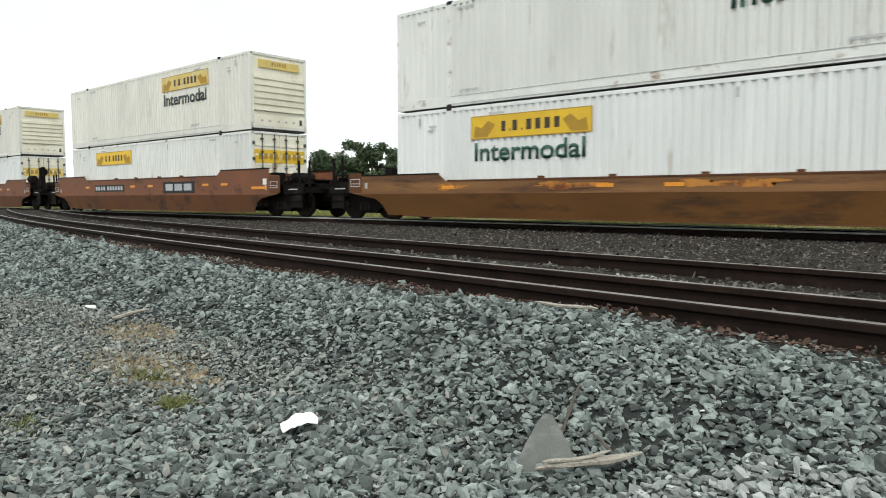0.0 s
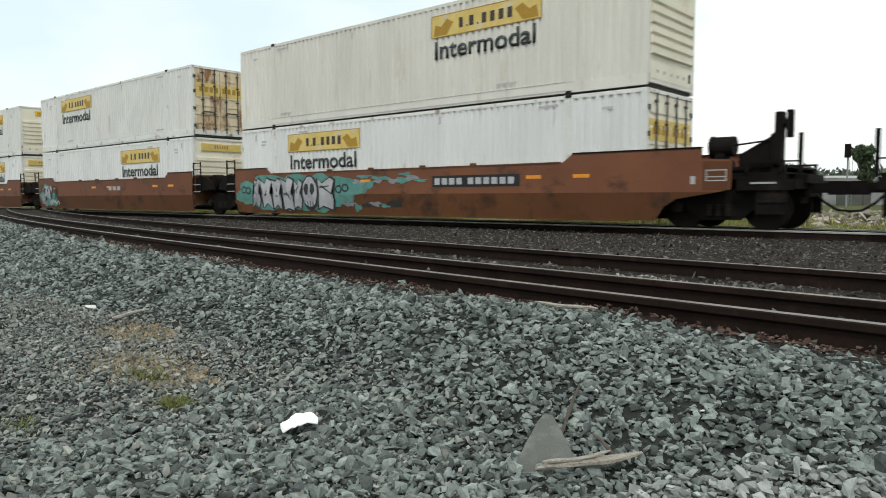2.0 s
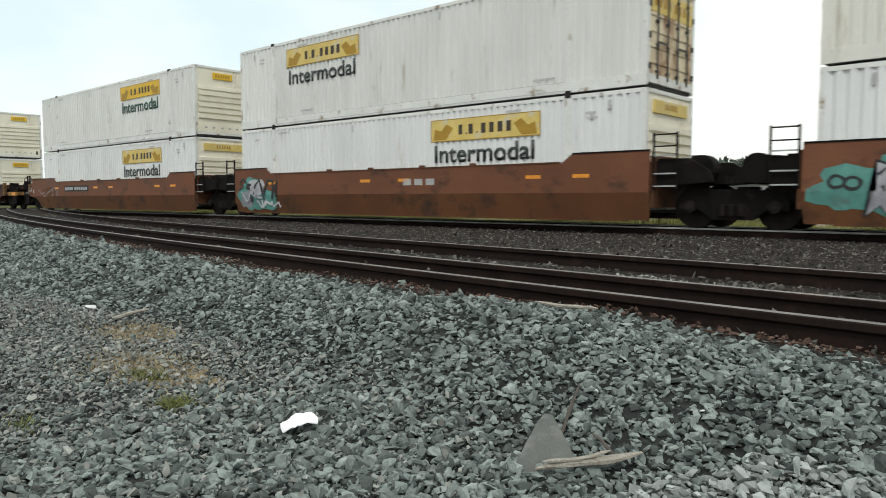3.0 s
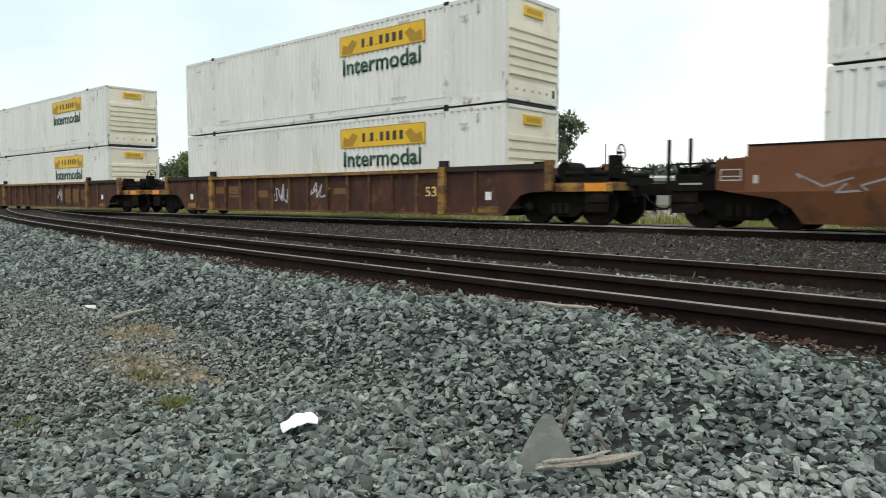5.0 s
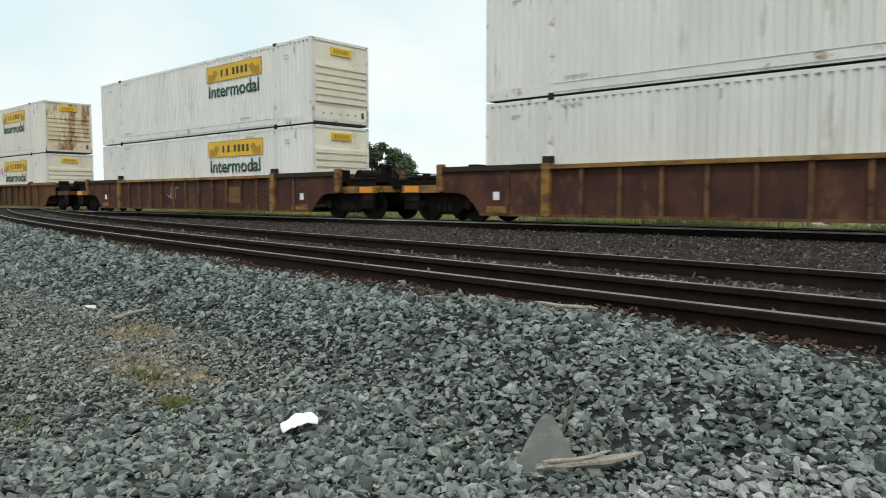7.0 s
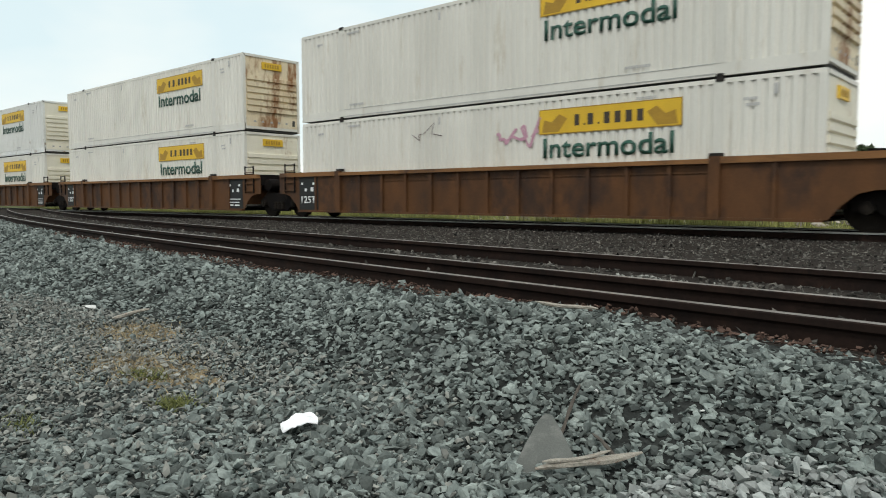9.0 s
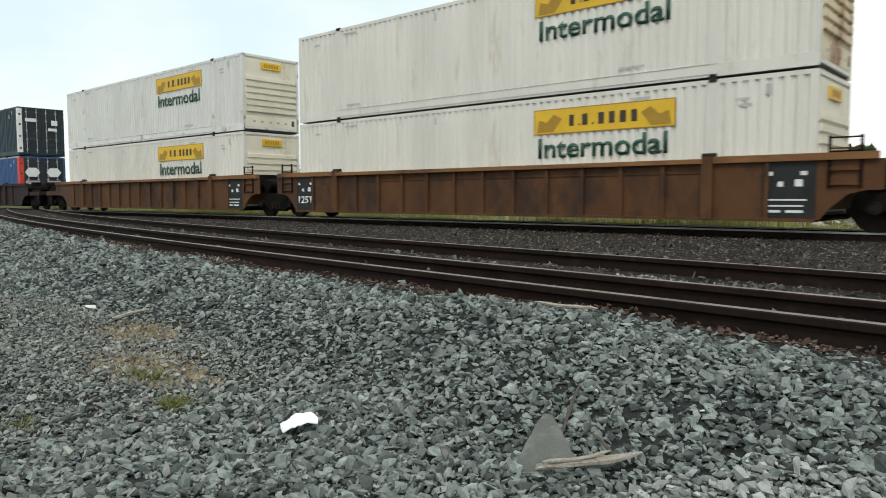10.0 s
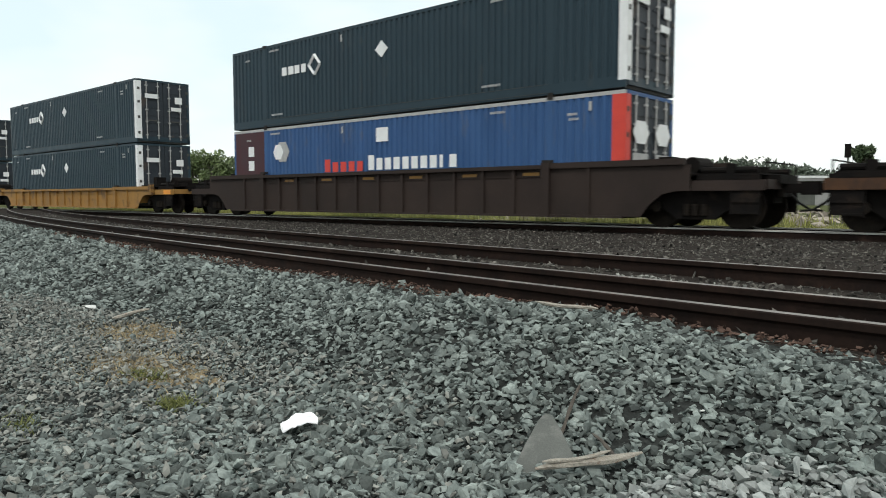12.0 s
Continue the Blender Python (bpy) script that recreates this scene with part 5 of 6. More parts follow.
def scribble(car, cx, cz, w, h, seed, mat, y=1.424, folded=False, n=9, r=0.022, depth=2):
    """A sprayed tag: quick strokes."""
    rnd = random.Random(seed)
    bm = bmesh.new()
    p = (cx - w / 2, cz)
    for i in range(n):
        q = (cx - w / 2 + w * (i + 1) / n + rnd.uniform(-0.15, 0.15) * w, cz + rnd.uniform(-0.5, 0.5) * h)
        yy = (side_y(min(p[1], q[1])) + 0.004) if folded else y + 0.004
        outline = bar_shape(p, q, r, r * rnd.uniform(0.5, 1.4)) if p != q else []
        if outline:
            f = bm.faces.new([bm.verts.new((a, -yy - 0.0004 * i, b)) for a, b in outline])
        p = q
    tagged(part("sprayed_tag", bm, mat, car), kind="stuff")


def car_one(car):
    for cx, w in ((-5.9, 0.5), (-2.1, 0.95), (1.1, 0.5), (2.3, 0.6)):
        painted("rust_streak", cloud_shape(cx, 0.99, w, 0.085, random.Random(int(cx * 10)), rough=0.5, top=1.12), "rust_streak", car, 0.004)


def car_two(car):
    number_panel(car, -5.1, -1.9)
    maker_blocks(car, 1.8, 4.4)


def car_four(car):
    rnd = random.Random(5)
    for cx, cz, rx, rz, m in ((-7.3, 0.8, 0.8, 0.6, "teal"), (-6.4, 0.6, 0.7, 0.35, "teal")):
        painted("spray_cloud", cloud_shape(cx, cz, rx, rz, rnd), m, car, 0.005 + 0.001 * (cx + 8))
    painted("spray_cloud", cloud_shape(-7.0, 1.05, 0.55, 0.32, rnd), "silver", car, 0.010)
    painted("spray_cloud", cloud_shape(-7.6, 0.6, 0.4, 0.3, rnd), "spray_grey", car, 0.011)
    scribble(car, -6.9, 0.95, 2.2, 0.9, 3, "spray_black", y=1.515, n=22, r=0.035)
    scribble(car, -6.3, 0.50, 1.3, 0.36, 8, "silver", y=1.475, n=16, r=0.04)
    scribble(car, -7.3, 0.9, 1.2, 0.7, 9, "silver", y=1.520, n=12, r=0.03)
    number_panel(car, 0.5, 2.3, backed=False, n=3)


def car_five(car):
    scribble(car, -7.0, 1.05, 3.0, 0.55, 21, "spray_grey", folded=True, n=14, r=0.018)
    painted("spray_cloud", cloud_shape(-6.9, 1.0, 0.9, 0.3, random.Random(2)), "oxide_dark", car, 0.004)
    number_panel(car, -4.9, -1.9, z0=1.02, z1=1.32)


def car_six(car):
    scribble(car, -1.55, 0.85, 0.85, 0.7, 31, "silver", n=16, r=0.03)
    scribble(car, 0.6, 0.95, 0.9, 0.55, 32, "silver", n=14, r=0.025)
    for a, b, z0, z1 in ((-5.85, -5.2, 0.85, 1.1), (-4.95, -4.3, 0.70, 0.78), (-4.95, -4.3, 0.82, 1.12), (-3.0, -2.4, 0.7, 0.95), (1.3, 1.95, 0.8, 1.0)):
        part("paint_patch", boxes((a, b, -1.424, -1.42, z0, z1)), "tan_patch", car)
    digits(car, 5.62, "old_yellow")


def digits(car, x, ink):
    me = lettering("53", 0.30, 0.44)
    me.materials.append(M[ink])
    part("lettering", me, ink, car, "", pose(x, -1.425, 0.85))


def car_seven(car):
    scribble(car, 2.6, 0.85, 0.9, 0.75, 41, "silver", n=18, r=0.032)
    part("paint_patch", boxes((3.15, 4.02, -1.425, -1.42, 0.45, 1.15)), "tan_patch", car)
    part("paint_patch", boxes((4.14, 5.03, -1.425, -1.42, 0.45, 1.15)), "tan_patch", car)
    part("paint_patch", boxes((5.25, 5.95, -1.423, -1.42, 0.6, 1.1)), "tan_patch", car)
    digits(car, 5.6, "ink")


def car_eight(car):
    digits(car, 5.6, "ink")
    scribble(car, -1.2, 0.85, 0.9, 0.6, 51, "spray_grey", n=14, r=0.025)
    part("paint_patch", boxes((3.2, 4.0, -1.425, -1.42, 0.5, 1.1)), "tan_patch", car)


def car_eleven(car):
    bm = bmesh.new()
    for a, b in (((0.4, 1.15), (0.9, 0.75)), ((0.9, 0.75), (1.4, 1.15))):
        bm.faces.new([bm.verts.new((x, -1.425, z)) for x, z in bar_shape(a, b, 0.03, 0.03)])
    part("chevron_mark", bm, "black_panel", car)


def box_tags(box_ob):
    """Old sprayed tags on one lower container."""
    scribble(box_ob, 0.95, 2.05, 1.5, 0.75, 61, "spray_pink", y=WIDE + 0.004, n=16, r=0.04)
    scribble(box_ob, -2.4, 2.25, 1.1, 0.6, 62, "maroon", y=WIDE + 0.004, n=6, r=0.009)


box_tags(tagged_box)
MARKS = {0: car_one, 1: car_two, 2: sprayed_piece, 3: car_four, 4: car_five, 5: car_six, 6: car_seven, 7: car_eight, 10: car_eleven}
cars = []
for (x, *_), (style, ends, brake) in zip(STACKS, CARS):
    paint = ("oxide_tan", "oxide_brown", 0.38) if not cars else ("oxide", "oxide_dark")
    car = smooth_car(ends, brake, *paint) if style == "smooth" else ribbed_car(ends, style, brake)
    if len(cars) in MARKS:
        MARKS[len(cars)](car)
    tagged(car, LABELS[style], group="well cars")
    rolls(car, x, 0.0)
    cars.append(car)


# ---- land behind the tracks ----
M["bark"] = material("grey_bark", (0.05, 0.042, 0.035), (0.10, 0.085, 0.07), 3, 0.9, streak=(4, 4, 0.6), bump=0.02, fine=12)
M["leaf"] = material("grey_green_leaf", (0.065, 0.085, 0.050), (0.115, 0.140, 0.085), 0.6, 0.7, island=0.45, grime=0.2)
M["leaf_dark"] = material("dark_green_leaf", (0.028, 0.048, 0.020), (0.055, 0.082, 0.032), 0.4, 0.7, island=0.45, grime=0.2)
M["leaf_light"] = material("light_green_leaf", (0.085, 0.12, 0.045), (0.14, 0.18, 0.075), 0.4, 0.7, island=0.4, grime=0.2)
M["leaf_far"] = material("hazy_far_leaf", (0.070, 0.090, 0.066), (0.105, 0.128, 0.094), 0.05, 0.8, island=0.4, grime=0.2, fine=1.0)
M["grass"] = material("yellow_green_grass", (0.16, 0.175, 0.04), (0.28, 0.27, 0.085), 0.9, 0.8, island=0.45, grime=0.2)
M["wall_grey"] = material("weathered_block_wall", (0.06, 0.065, 0.058), (0.10, 0.105, 0.095), 0.6, 0.9, grime=0.15)
M["fascia"] = material("white_metal_fascia", (0.60, 0.61, 0.61), (0.72, 0.73, 0.73), 0.7, 0.5)
M["roof_grey"] = material("grey_metal_roof", (0.20, 0.20, 0.20), (0.27, 0.27, 0.265), 0.4, 0.6)
M["pole_wood"] = material("weathered_pole", (0.10, 0.085, 0.07), (0.16, 0.14, 0.12), 2, 0.9, streak=(5, 5, 0.4))
M["mast_steel"] = material("grey_mast_steel", (0.22, 0.22, 0.22), (0.30, 0.30, 0.30), 3, 0.5, metal=0.4)
M["rubble"] = material("pale_rubble", (0.20, 0.17, 0.14), (0.32, 0.28, 0.235), 1.5, 0.9, island=0.35, grime=0.15)


def leaf_cloud(centres, radii, per, size, seed, squash=0.8):
    """Small leaf blades in loose clumps, as vertices and faces."""
    r = np.random.default_rng(seed)
    c = np.repeat(np.asarray(centres, float), per, 0)
    rad = np.repeat(np.asarray(radii, float), per)
    d = r.normal(size=(len(c), 3))
    d /= np.linalg.norm(d, axis=1)[:, None]
    p = c + d * (rad * r.uniform(0.25, 1.0, len(c)) ** 0.6)[:, None] * np.array([1, 1, squash])
    u = r.normal(size=p.shape)
    u /= np.linalg.norm(u, axis=1)[:, None]
    w = np.cross(u, r.normal(size=p.shape))  # blades of every direction
    w /= np.linalg.norm(w, axis=1)[:, None]
    s = (size * r.uniform(0.5, 1.3, len(p)))[:, None]
    v = np.stack([p - u * s, p + w * s * 0.45, p + u * s, p - w * s * 0.45], 1).reshape(-1, 3)
    f = np.arange(len(v)).reshape(-1, 4)
    return v, f


def from_arrays(name, v, f, mat):
    me = bpy.data.meshes.new(name)
    me.from_pydata(v.tolist(), [], f.tolist())
    me.materials.append(M[mat])
    me.update()
    return me


def tree(x, y, z, high, spread, seed, leaf, label, low=0.3, per=70, clumps=46, size=0.22, lean=0.0):
    """A tapered trunk with forking limbs, and a crown of loose leaf clumps at their ends."""
    rnd = random.Random(seed)
    top = tagged(new("tree"), label, "tree", group="trees behind the tracks")
    top.matrix_basis = pose(x, y, z)
    bm = bmesh.new()

    def limb(p, q, r0, r1):
        p, q = Vector(p), Vector(q)
        turn = (q - p).to_track_quat("Z", "Y")
        rings = [[bm.verts.new(c + turn @ Vector((r * math.cos(i * math.tau / 7), r * math.sin(i * math.tau / 7), 0))) for i in range(7)] for c, r in ((p, r0), ((p + q) / 2 + Vector((rnd.uniform(-1, 1), rnd.uniform(-1, 1), 0)) * r0, (r0 + r1) / 2), (q, r1))]
        for a, b in zip(rings, rings[1:]):
            for i in range(7):
                bm.faces.new((a[i], a[(i + 1) % 7], b[(i + 1) % 7], b[i]))
    r0 = high * 0.022
    fork = Vector((lean * high * 0.3, 0, high * low))
    limb((0, 0, -0.3), fork, r0, r0 * 0.75)
    ends = []
    for k in range(9):
        a = k * math.tau / 9 + rnd.uniform(-0.3, 0.3)
        reach = spread * rnd.uniform(0.45, 0.9)
        tip = fork + Vector((reach * math.cos(a), reach * math.sin(a), (high - fork.z) * rnd.uniform(0.35, 0.85)))
        limb(fork, tip, r0 * 0.5, r0 * 0.12)
        ends.append(tip)
        for _ in range(2):
            side = tip + Vector((rnd.uniform(-1, 1), rnd.uniform(-1, 1), rnd.uniform(-0.2, 0.8))) * spread * 0.35
            limb((fork + tip) / 2, side, r0 * 0.22, r0 * 0.07)
            ends.append(side)
    limb(fork, (fork.x, 0, high * 0.9), r0 * 0.6, r0 * 0.1)
    part("trunk", bm, "bark", top)
    cs, rs = [], []
    for k in range(clumps):
        if k < len(ends):
            c = ends[k]
        else:
            a, t = rnd.uniform(0, math.tau), rnd.uniform(low * 0.8, 0.95)
            w = spread * math.sin(min(1.0, (1.03 - t) / (1.03 - low) * 1.25 + 0.12) * math.pi * 0.55) * rnd.uniform(0.3, 1.0)
            c = Vector((w * math.cos(a) + lean * high * 0.3, w * math.sin(a), t * high))
        cs.append(c)
        rs.append(spread * rnd.uniform(0.2, 0.36) * (1.35 if low < 0.25 else 1.0))
    v, f = leaf_cloud(cs, rs, per, size, seed)
    v[:, 2] = np.maximum(v[:, 2], 0.4)
    crown = new("crown", from_arrays("crown", v, f, leaf))
    crown.parent = top
    return top


LAND = -0.42
tree(-44.5, 68.2, LAND, 10.9, 3.3, 5, "leaf", "broad grey-green tree with an open ragged crown", 0.30, 120, 54, 0.22)
for i, (x, y, h, w, m) in enumerate(((-71.5, 58.5, 7.2, 2.6, "leaf_dark"), (-69.0, 60.4, 8.4, 2.2, "leaf_dark"), (-66.6, 62.6, 8.0, 2.4, "leaf_dark"), (-64.2, 64.6, 7.3, 2.0, "leaf"))):
    tree(x, y, LAND, h, w, 20 + i, m, "dense dark green tree in a low clump", 0.16, 130, 50, 0.22)
for i, (x, y, h, w, m) in enumerate(((-125.3, 90.7, 9.6, 3.6, "leaf_dark"), (-94.5, 77.5, 9.4, 3.2, "leaf_dark"), (-108.5, 65.3, 8.6, 3.0, "leaf_light"), (-103.0, 70.2, 9.3, 3.0, "leaf"), (-120.6, 68.1, 10.0, 3.4, "leaf_light"), (-115.8, 72.4, 9.0, 3.0, "leaf_light"), (-158.0, 75.4, 11.2, 4.6, "leaf_light"), (-150.6, 80.5, 9.6, 3.8, "leaf"), (-22.9, 117.0, 9.2, 1.3, "leaf_dark"))):
    tree(x, y, LAND, h, w, 40 + i, m, "far leafy tree beyond the railway", 0.18, 60, 42, 0.40)

# distant wood along the horizon
vs, fs, base = [], [], 0
rnd = random.Random(9)
cs, rs = [], []
for k in range(300):
    x = rnd.uniform(-150, 0) if k < 190 else rnd.uniform(-520, 160)
    y = 236 + 0.88 * (x + 125) if x > -125 else 236 - 0.10 * (x + 125) * -1
    y = max(150, y) + rnd.uniform(-6, 30)
    h = 0.97 * (13.5 + 2.0 * math.sin(x * 0.045) + 1.6 * math.sin(x * 0.13 + 1)) * (1.0 if x > -130 else 0.62) * rnd.uniform(0.75, 1.04)
    for t in (0.2, 0.5, 0.8):
        cs.append((x + rnd.uniform(-2, 2), y, LAND + h * t))
        rs.append(h * 0.27)
v, f = leaf_cloud(cs, rs, 80, 1.05, 77, 0.95)
tagged(new("woodland", from_arrays("woodland", v, f, "leaf_far")), "distant dark green belt of woodland", "woodland", kind="stuff")

# grassy bank far behind
bm = bmesh.new()
grid = {}
for i in range(25):
    for j in range(9):
        u, w = i / 24, j / 8
        hgt = 9.8 * math.sin(math.pi * min(1, max(0, u))) ** 0.6 * math.sin(math.pi * w) ** 0.8
        grid[i, j] = bm.verts.new((-215 + 75 * u + 10 * w, 108 + 40 * u + 36 * w, LAND - 0.2 + hgt))
for i in range(24):
    for j in range(8):
        bm.faces.new((grid[i, j], grid[i + 1, j], grid[i + 1, j + 1], grid[i, j + 1]))
bank = finish(bm, True)
M["bank_grass"] = material("pale_meadow", (0.10, 0.14, 0.05), (0.16, 0.20, 0.075), 0.08, 0.95, fine=2.0, grime=0.2)
bank.materials.append(M["bank_grass"])
tagged(new("grass_bank", bank), "low green meadow bank beyond the trees", "bank", kind="structure")

# weeds and grass beside the far track
rg = np.random.default_rng(15)
n = 30000
gx = rg.uniform(-58, 1, n)
gy = TRACK_Y + 2.5 + rg.gamma(1.6, 2.2, n)
h = rg.uniform(0.2, 0.55, n) * (0.6 + 0.5 * np.sin(gx * 0.9) * np.sin(gx * 0.37 + 1) + 0.25)
h = np.clip(h, 0.1, 0.75)
gz = ground_z(gx, gy)
a = rg.uniform(0, math.tau, n)
w = 0.018 + 0.02 * rg.uniform(0, 1, n)
bend = rg.normal(0, 0.12, (n, 2))
p0 = np.stack([gx - w * np.cos(a), gy - w * np.sin(a), gz - 0.02], -1)
p1 = np.stack([gx + w * np.cos(a), gy + w * np.sin(a), gz - 0.02], -1)
p2 = np.stack([gx + bend[:, 0], gy + bend[:, 1], gz + h], -1)
v = np.stack([p0, p1, p2], 1).reshape(-1, 3)
tagged(new("grass", from_arrays("grass", v, np.arange(len(v)).reshape(-1, 3), "grass")), "yellow-green weeds beside the main track", "grass", kind="stuff")

rp = scatter(1500, -30, 6, 24, 62, lambda x, y: np.hypot(x + 12, (y - 44) * 0.6) < 14)
strew("rubble", rp, np.clip(rng.lognormal(math.log(0.4), 0.4, len(rp)), 0.15, 0.9), "rubble", "pale broken stone on waste ground", 9, 0.6, 0.2)


def shed():
    """A long low building with a white eaves band."""
    top = tagged(new("shed"), "long low grey shed with a white eaves band", "building")
    ang = math.degrees(math.atan2(128.0 - 102.7, -22.2 + 50.7))
    top.matrix_basis = pose(-33.0, 118.0, LAND, 0, 0, ang)
    L = 26.0
    part("wall", boxes((-L, L, 0.0, 0.25, 0, 3.75), (-L, L, 11.75, 12.0, 0, 3.75), (-L, -L + 0.25, 0.25, 11.75, 0, 3.75), (L - 0.25, L, 0.25, 11.75, 0, 3.75)), "wall_grey", top)
    part("fascia", boxes((-L - 0.3, L + 0.3, -0.35, -0.28, 4.2, 4.5)), "fascia", top)
    bm = bmesh.new()
    extrude(bm, [(-0.28, 3.76), (12.3, 3.76), (12.3, 4.1), (6.0, 4.75), (-0.28, 4.45)], "x", -L - 0.3, L + 0.3)
    part("roof", bm, "roof_grey", top)
    for i in range(6):
        x = -22 + i * 8.6
        part("door", boxes((x, x + 3.2, -0.06, -0.003, 0.0, 3.0)), "roof_grey", top)
    return top


shed()


def pole(x, y, high, r, label, arm=None, mat="pole_wood"):
    top = tagged(new("utility_pole"), label, "pole")
    top.matrix_basis = pose(x, y, LAND)
    bm = bmesh.new()
    rod(bm, (0, 0, -0.2), (0, 0, high), r, 10)
    part("shaft", bm, mat, top)
    if arm:
        part("crossarm", boxes((-arm, arm, -0.06, 0.06, high - 0.7, high - 0.55)), mat, top)
        for dx in (-arm + 0.1, 0.4, arm - 0.1):
            bm = bmesh.new()
            drum(bm, (dx, 0, high - 0.49), "z", 0.05, 0.06, 8)
            part("insulator", bm, "mast_steel", top)


pole(-34.8, 63.4, 6.4, 0.055, "thin grey pole beyond the track", None, "mast_steel")
mast = tagged(new("signal_mast"), "grey railway signal mast with a dark head", "signal")
mast.matrix_basis = pose(-21.8, 101.6, LAND)
bm = bmesh.new()
rod(bm, (0, 0, -0.2), (0, 0, 7.2), 0.11, 10)
part("shaft", bm, "mast_steel", mast)
part("signal_head", boxes((-0.34, 0.34, -0.3, -0.112, 6.2, 7.9)), "black_steel", mast)
part("ladder", boxes((0.16, 0.19, 0.1, 0.14, 0.2, 6.2), (0.5, 0.53, 0.1, 0.14, 0.2, 6.2), *[(0.19, 0.5, 0.105, 0.135, 0.5 + i * 0.5, 0.54 + i * 0.5) for i in range(11)]), "mast_steel", mast)

# ---- litter in the foreground ----
M["rag"] = material("white_paper", (0.80, 0.80, 0.81), (0.86, 0.86, 0.87), 9, 0.8, grime=0.03, bump=0.002, fine=30)
M["slab"] = material("dull_grey_slab", (0.075, 0.08, 0.073), (0.125, 0.13, 0.12), 6, 0.85, stain=(0.15, 0.15, 0.14), amount=0.10, stain_scale=14, fine=160, grime=0.12, bump=0.001)
M["drift"] = material("weathered_stick", (0.20, 0.18, 0.15), (0.40, 0.37, 0.315), 12, 0.8, streak=(2, 14, 14), fine=60, bump=0.002, stain=(0.16, 0.09, 0.06), amount=0.06, stain_scale=6)
M["dry_grass"] = material("dry_straw", (0.22, 0.175, 0.10), (0.33, 0.27, 0.16), 4, 0.85, island=0.4)
M["weed"] = material("moss_green_weed", (0.10, 0.115, 0.03), (0.16, 0.17, 0.05), 4, 0.8, island=0.4)
M["pale_stone"] = material("pale_limestone", (0.50, 0.50, 0.48), (0.62, 0.62, 0.60), 12, 0.8, grime=0.1)


def at(x, y, up=0.0):
    return float(ground_z(x, y)) + up


def paper(x, y):
    """A crumpled sheet, folded over itself."""
    rnd = random.Random(3)
    bm = bmesh.new()
    n, m = 15, 11
    g = {}
    for i in range(n):
        for j in range(m):
            u, w = i / (n - 1) - 0.5, j / (m - 1) - 0.5
            edge = 1 - 0.10 * math.sin(9 * u + 2) * abs(w)
            z = 0.030 * (1 - (2 * u) ** 2 * 0.6) + 0.004 * math.sin(11 * u + 5 * w) + 0.006 * abs(math.sin(8 * w - 6 * u)) + rnd.uniform(-0.002, 0.002)
            g[i, j] = bm.verts.new((u * 0.150 * (1 - 0.5 * w * w), w * 0.115 * edge * (1 - 0.9 * u * u) + 0.012 * math.sin(6 * u), z))
    for i in range(n - 1):
        for j in range(m - 1):
            bm.faces.new((g[i, j], g[i + 1, j], g[i + 1, j + 1], g[i, j + 1]))
    ext = bmesh.ops.extrude_face_region(bm, geom=bm.faces[:])["geom"]
    bmesh.ops.translate(bm, verts=[e for e in ext if isinstance(e, bmesh.types.BMVert)], vec=(0, 0, 0.004))
    ob = new("paper", finish(bm))
    ob.data.materials.append(M["rag"])
    ob.matrix_basis = pose(x, y, at(x, y, 0.030), 6, -8, 55)
    return tagged(ob, "crumpled white paper lying on the gravel", "paper")


paper(-2.30, 1.73)


def slab():
    """A thin three-cornered slab leaning on the stones."""
    bm = bmesh.new()
    out = [(-0.105, 0.0), (-0.03, -0.008), (0.118, 0.004), (0.095, 0.10), (0.055, 0.205), (0.03, 0.262), (0.004, 0.270), (-0.02, 0.235), (-0.062, 0.12)]
    extrude(bm, out, "y", -0.012, 0.012)
    bmesh.ops.bevel(bm, geom=[e for e in bm.edges], offset=0.003, segments=1, affect="EDGES")
    ob = new("stone_slab", finish(bm))
    ob.data.materials.append(M["slab"])
    ob.matrix_basis = pose(-1.27, 1.93, at(-1.27, 1.93, -0.01), -60, 0, 33)
    return tagged(ob, "flat grey three-cornered slab leaning on gravel", "slab")


slab()


def stick(p, q, r, seed, name="stick", label="weathered splintered stick on the gravel"):
    rnd = random.Random(seed)
    p, q = Vector(p), Vector(q)
    turn = (q - p).to_track_quat("Z", "Y")
    bm = bmesh.new()
    prev = None
    for k in range(9):
        t = k / 8
        c = p.lerp(q, t) + Vector((0, 0, 0.006 * math.sin(t * 5 + seed)))
        rr = r * (1.0 - 0.45 * abs(t - 0.4)) * rnd.uniform(0.8, 1.15) * (0.35 if k in (0, 8) else 1)
        ring = [bm.verts.new(c + turn @ Vector((rr * math.cos(i * math.tau / 7) * rnd.uniform(0.8, 1.2), 0.7 * rr * math.sin(i * math.tau / 7), 0))) for i in range(7)]
        if prev:
            for i in range(7):
                bm.faces.new((prev[i], prev[(i + 1) % 7], ring[(i + 1) % 7], ring[i]))
        else:
            bm.faces.new(ring[::-1])
        prev = ring
    bm.faces.new(prev)
    ob = new(name, finish(bm))
    ob.data.materials.append(M["bark"] if name == "twig" else M["drift"])
    return tagged(ob, label, "stick", group="sticks on the gravel")


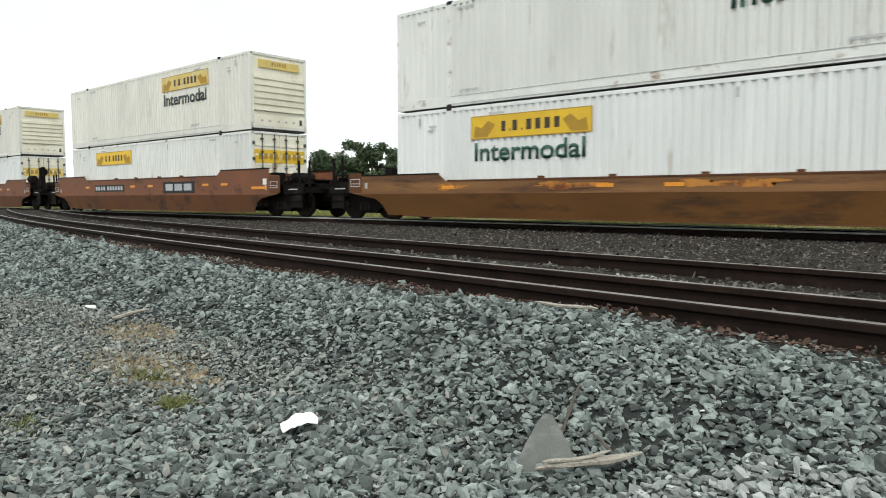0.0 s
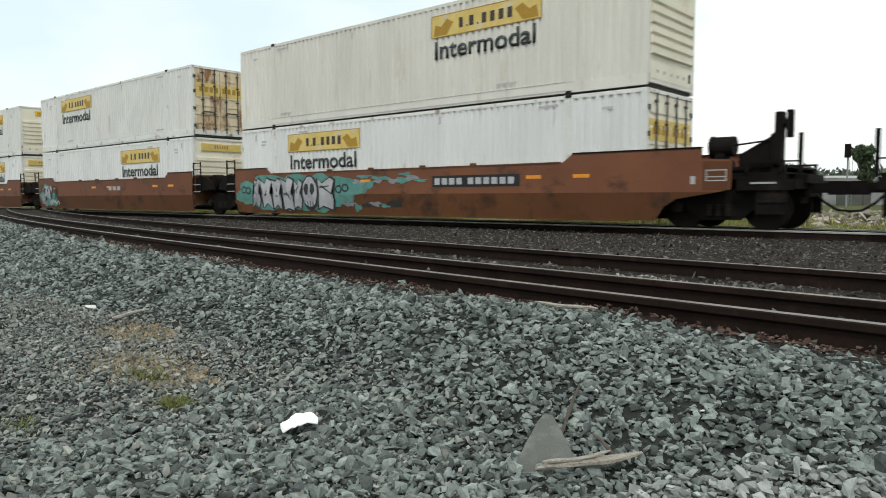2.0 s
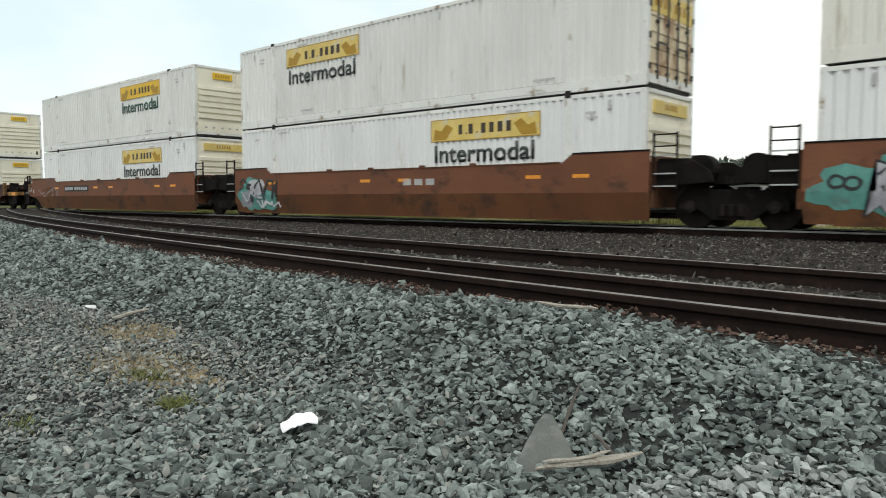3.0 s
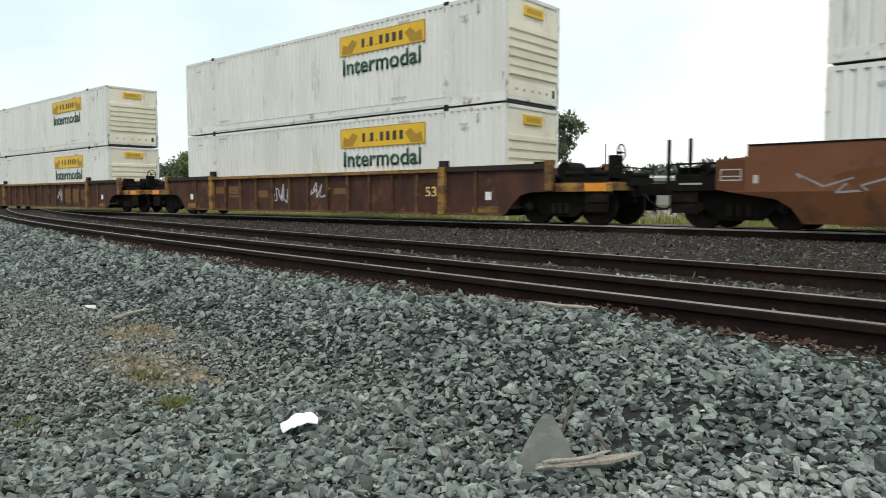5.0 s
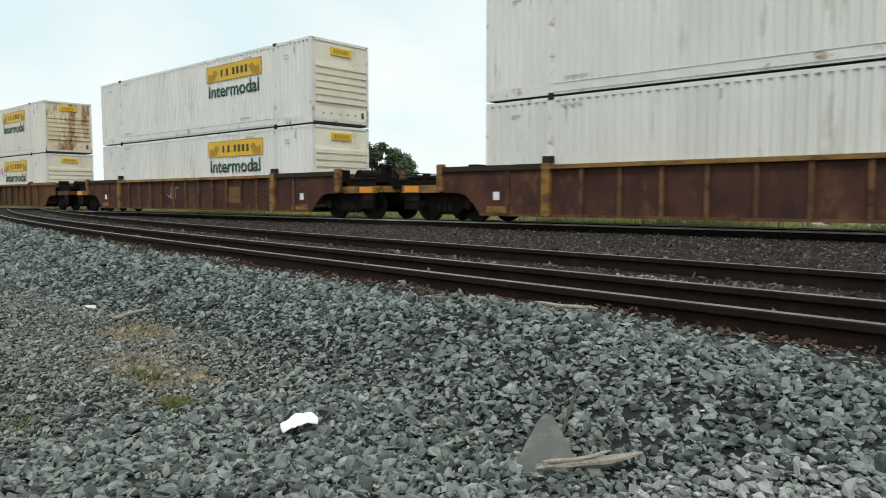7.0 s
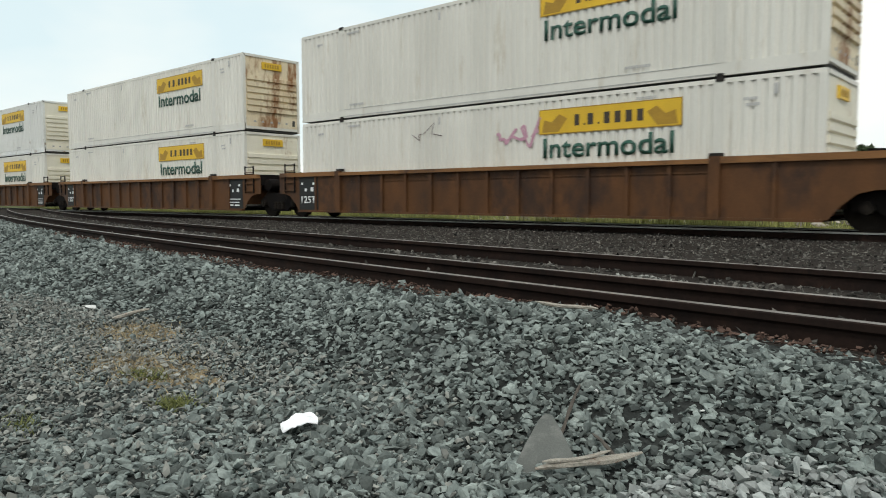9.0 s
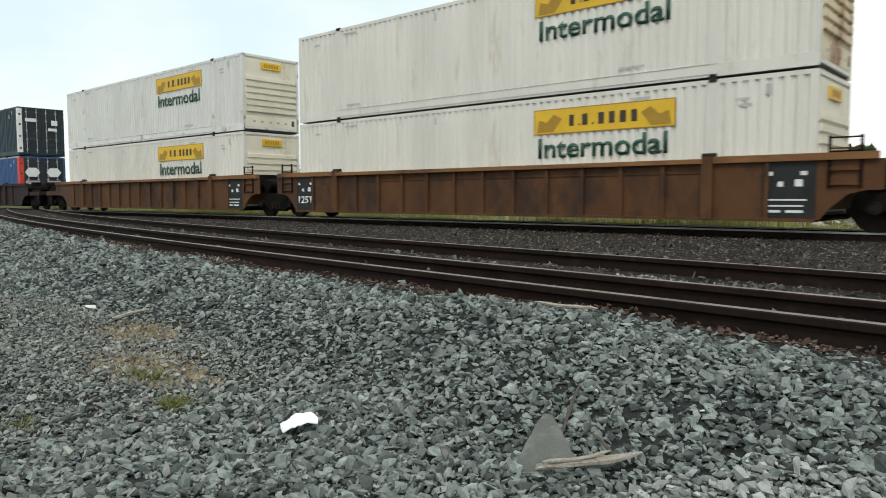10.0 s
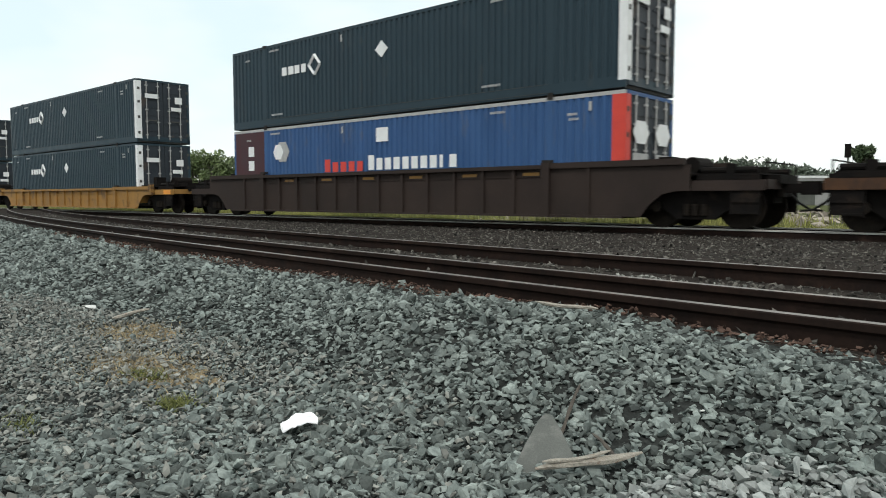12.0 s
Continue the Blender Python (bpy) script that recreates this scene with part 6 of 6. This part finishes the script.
stick((-1.24, 1.84, at(-1.24, 1.84, 0.045)), (-1.01, 2.11, at(-1.01, 2.11, 0.062)), 0.020, 1)
stick((-1.22, 1.85, at(-1.22, 1.85, 0.07)), (-1.08, 2.03, at(-1.08, 2.03, 0.08)), 0.010, 2)
stick((-2.07, 3.06, at(-2.07, 3.06, 0.05)), (-1.74, 3.12, at(-1.74, 3.12, 0.05)), 0.016, 3)
stick((-5.45, 2.36, at(-5.45, 2.36, 0.03)), (-5.25, 2.56, at(-5.25, 2.56, 0.05)), 0.022, 4)
stick((-1.33, 2.13, at(-1.33, 2.13, 0.03)), (-1.40, 2.38, at(-1.40, 2.38, 0.07)), 0.008, 5, "twig", "thin bare twig among stones")
stick((-1.22, 2.16, at(-1.22, 2.16, 0.05)), (-1.06, 2.07, at(-1.06, 2.07, 0.03)), 0.008, 6, "twig", "thin bare twig among stones")


def tuft(x, y, n, rad, h, mat, name, label, seed):
    r = np.random.default_rng(seed)
    px, py = x + r.normal(0, rad, n), y + r.normal(0, rad * 0.6, n)
    pz = ground_z(px, py) + 0.012
    a, w = r.uniform(0, math.tau, n), r.uniform(0.0015, 0.004, n)
    hh = h * r.uniform(0.4, 1.2, n)
    lean = r.normal(0, 0.9, (n, 2)) * hh[:, None]
    v = np.stack([np.stack([px - w * np.cos(a), py - w * np.sin(a), pz], -1), np.stack([px + w * np.cos(a), py + w * np.sin(a), pz], -1), np.stack([px + lean[:, 0], py + lean[:, 1], pz + hh], -1)], 1).reshape(-1, 3)
    return tagged(new(name, from_arrays(name, v, np.arange(len(v)).reshape(-1, 3), mat)), label, "weeds", kind="stuff")


tuft(-3.02, 1.58, 420, 0.06, 0.04, "weed", "weed_patch", "small mossy green weeds in the gravel", 1)
tuft(-3.66, 1.76, 360, 0.07, 0.035, "weed", "weed_patch", "small mossy green weeds in the gravel", 2)
tuft(-3.2, 1.0, 110, 0.07, 0.035, "weed", "weed_patch", "small mossy green weeds in the gravel", 3)
tuft(-4.9, 2.28, 900, 0.20, 0.03, "dry_grass", "dry_grass", "dead straw lying on bare dirt", 4)
tuft(-3.9, 1.86, 1000, 0.30, 0.03, "dry_grass", "dry_grass", "dead straw lying on bare dirt", 5)
strew("pale_stones", np.array([[-5.99, 2.42, at(-5.99, 2.42, 0.03)], [-0.95, 2.45, at(-0.95, 2.45, 0.03)], [-1.35, 2.42, at(-1.35, 2.42, 0.02)], [-1.8, 2.9, at(-1.8, 2.9, 0.02)], [-0.75, 3.0, at(-0.75, 3.0, 0.02)]]), np.array([0.085, 0.026, 0.024, 0.026, 0.024]), "pale_stone", "a few pale stones among the ballast", 21, 0.4, 0.1)


motions()
